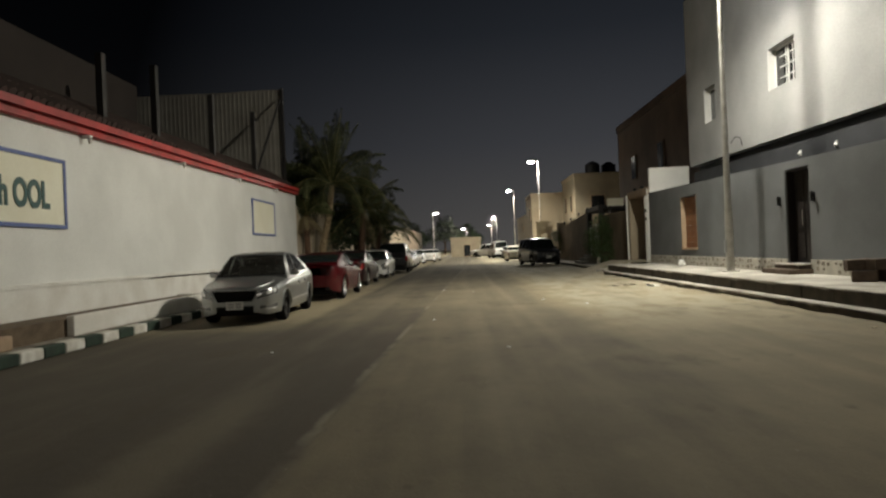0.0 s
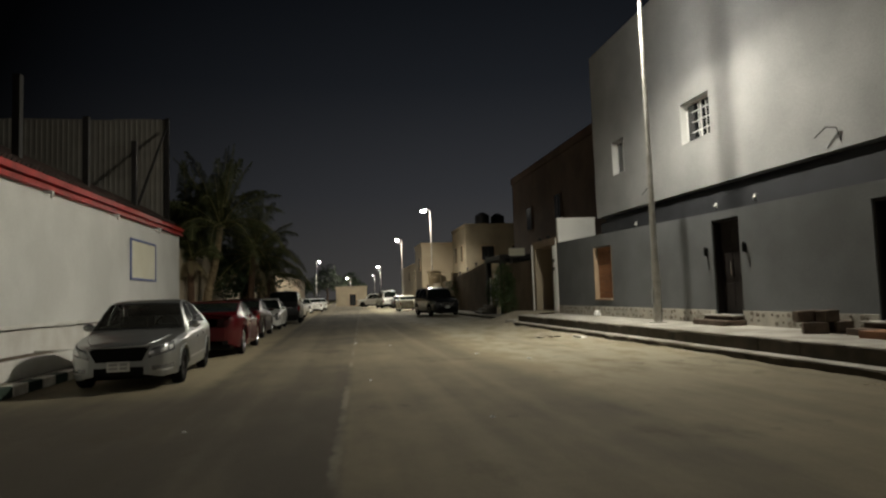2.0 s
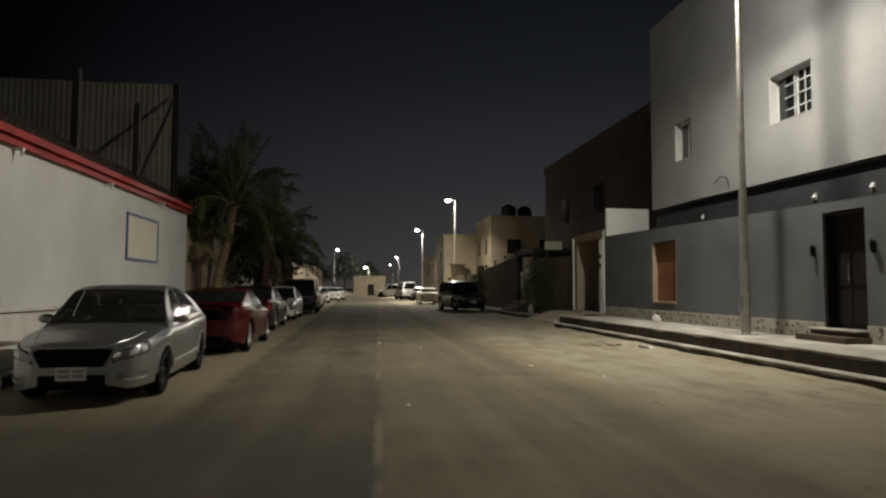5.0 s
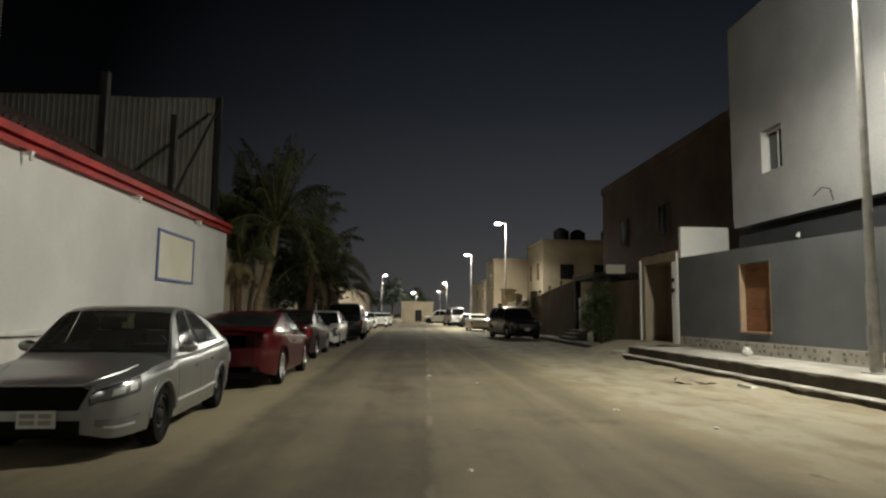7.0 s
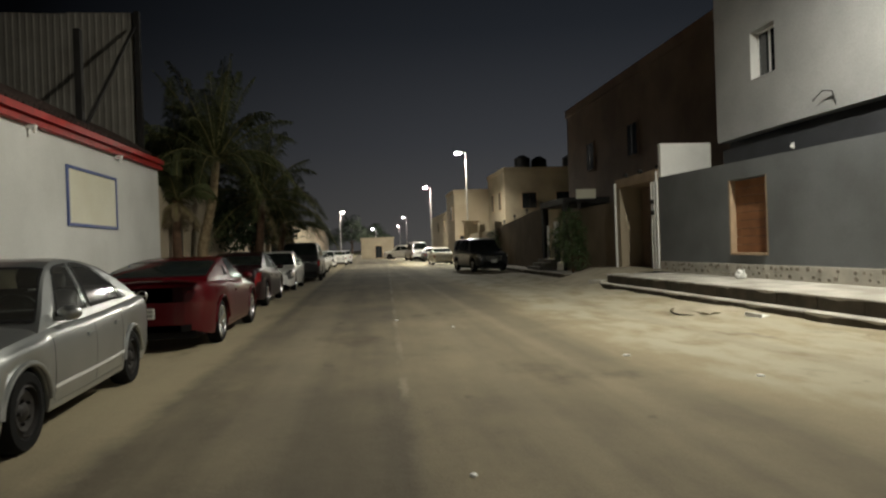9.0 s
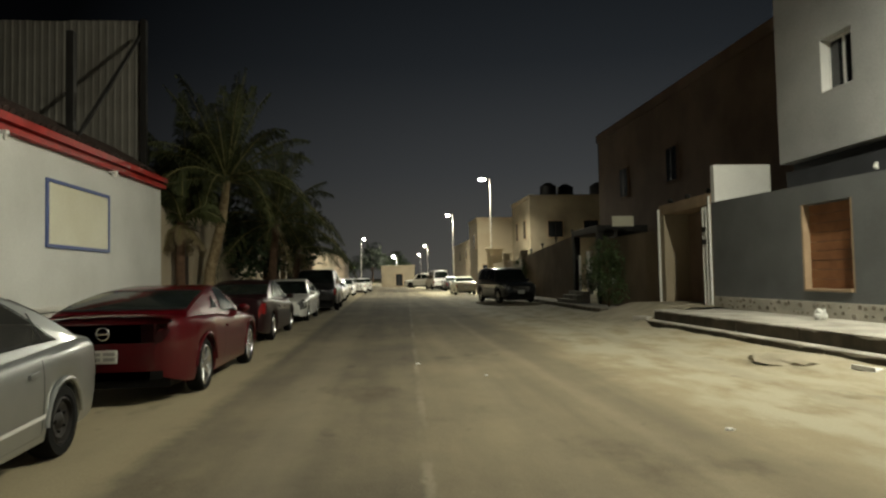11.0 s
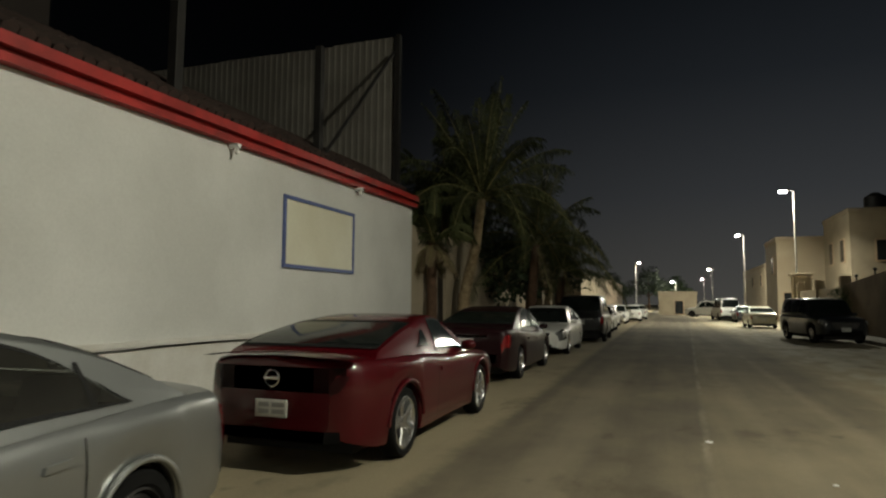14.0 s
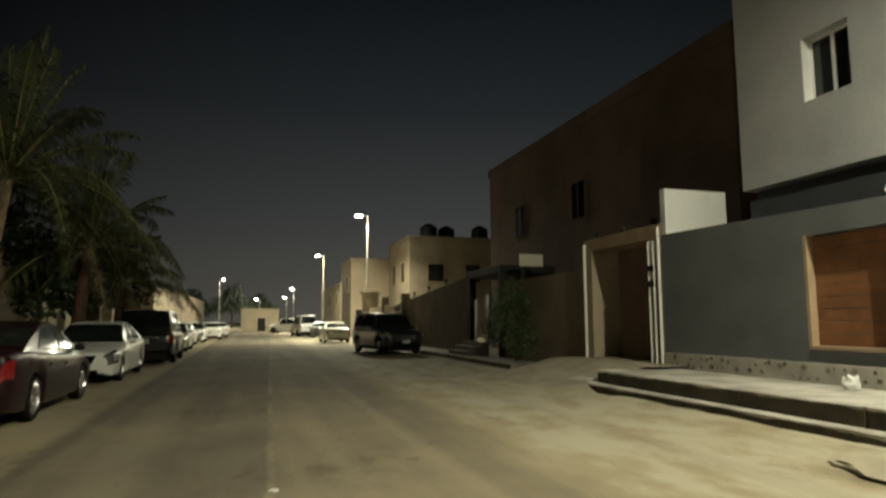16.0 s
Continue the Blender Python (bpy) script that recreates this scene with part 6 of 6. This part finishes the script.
boxpart("plank", M_WOOD, board, -0.25, 0.25, -0.8, 0.8, 0.0, 0.12, 0.01)
slab = thing("kerb_slab", "pale broken kerb stone at the pavement's end", "stone", at=pose(6.45, 29.35, 0.0, 0, 0, 30))
boxpart("stone", M_CONCRETE, slab, -0.2, 0.2, -0.25, 0.25, 0.0, 0.24, 0.03)
rng = random.Random(4)
for i, (x, y) in enumerate(((-2.17, 10.96), (1.05, 10.69), (2.44, 17.91), (-0.09, 14.3), (0.79, 21.5), (-0.12, 22.95), (5.74, 11.97), (3.2, 16.4))):
    lump("litter", "small pale scrap of litter on the road", "litter", x, y, 0.0, rng.uniform(0.02, 0.042), rng.uniform(0.015, 0.035), rng.uniform(0.01, 0.02), M_RAG, i)["group"] = "litter on the road"
lump("sand_mound", "small mound of pale sand below the kerb", "sand", 5.55, 21.7, -0.02, 0.50, 0.75, 0.13, M_SAND, 5)
lump("scrap", "dark flattened scrap half buried in the sand", "scrap", 5.28, 21.35, 0.0, 0.09, 0.07, 0.035, M_KERB, 6)
scrap = thing("cardboard", "pale crumpled piece of cardboard below the kerb", "litter", at=pose(5.9, 20.55, 0.055, 4, -6, 25))
boxpart("sheet", M_RAG, scrap, -0.11, 0.11, -0.16, 0.16, 0.0, 0.012, 0.004)
boxpart("flap", M_RAG, scrap, -0.10, -0.085, -0.15, 0.15, 0.013, 0.06, 0.003)
rng = random.Random(14)
for i in range(14):
    y = rng.uniform(9.0, 28.0)
    lump("pebble", "small stone lying below the kerb", "stone", rng.uniform(5.7, 6.3), y, 0.0, rng.uniform(0.02, 0.05), rng.uniform(0.02, 0.05), rng.uniform(0.02, 0.04), M_SAND, i)["group"] = "stones below the kerb"
# closing houses behind the walker
villa("dim house behind the start of the walk", 9.0, 20.0, -40.0, -9.0, 7.0, M_BROWN)
villa("dim school building behind the start of the walk", -18.0, -7.2, -40.0, -9.0, 6.0, M_SHADE_WALL)
villa("dim house across the street's near end", -25.0, 25.0, -60.0, -48.0, 7.0, M_SHADE_WALL)
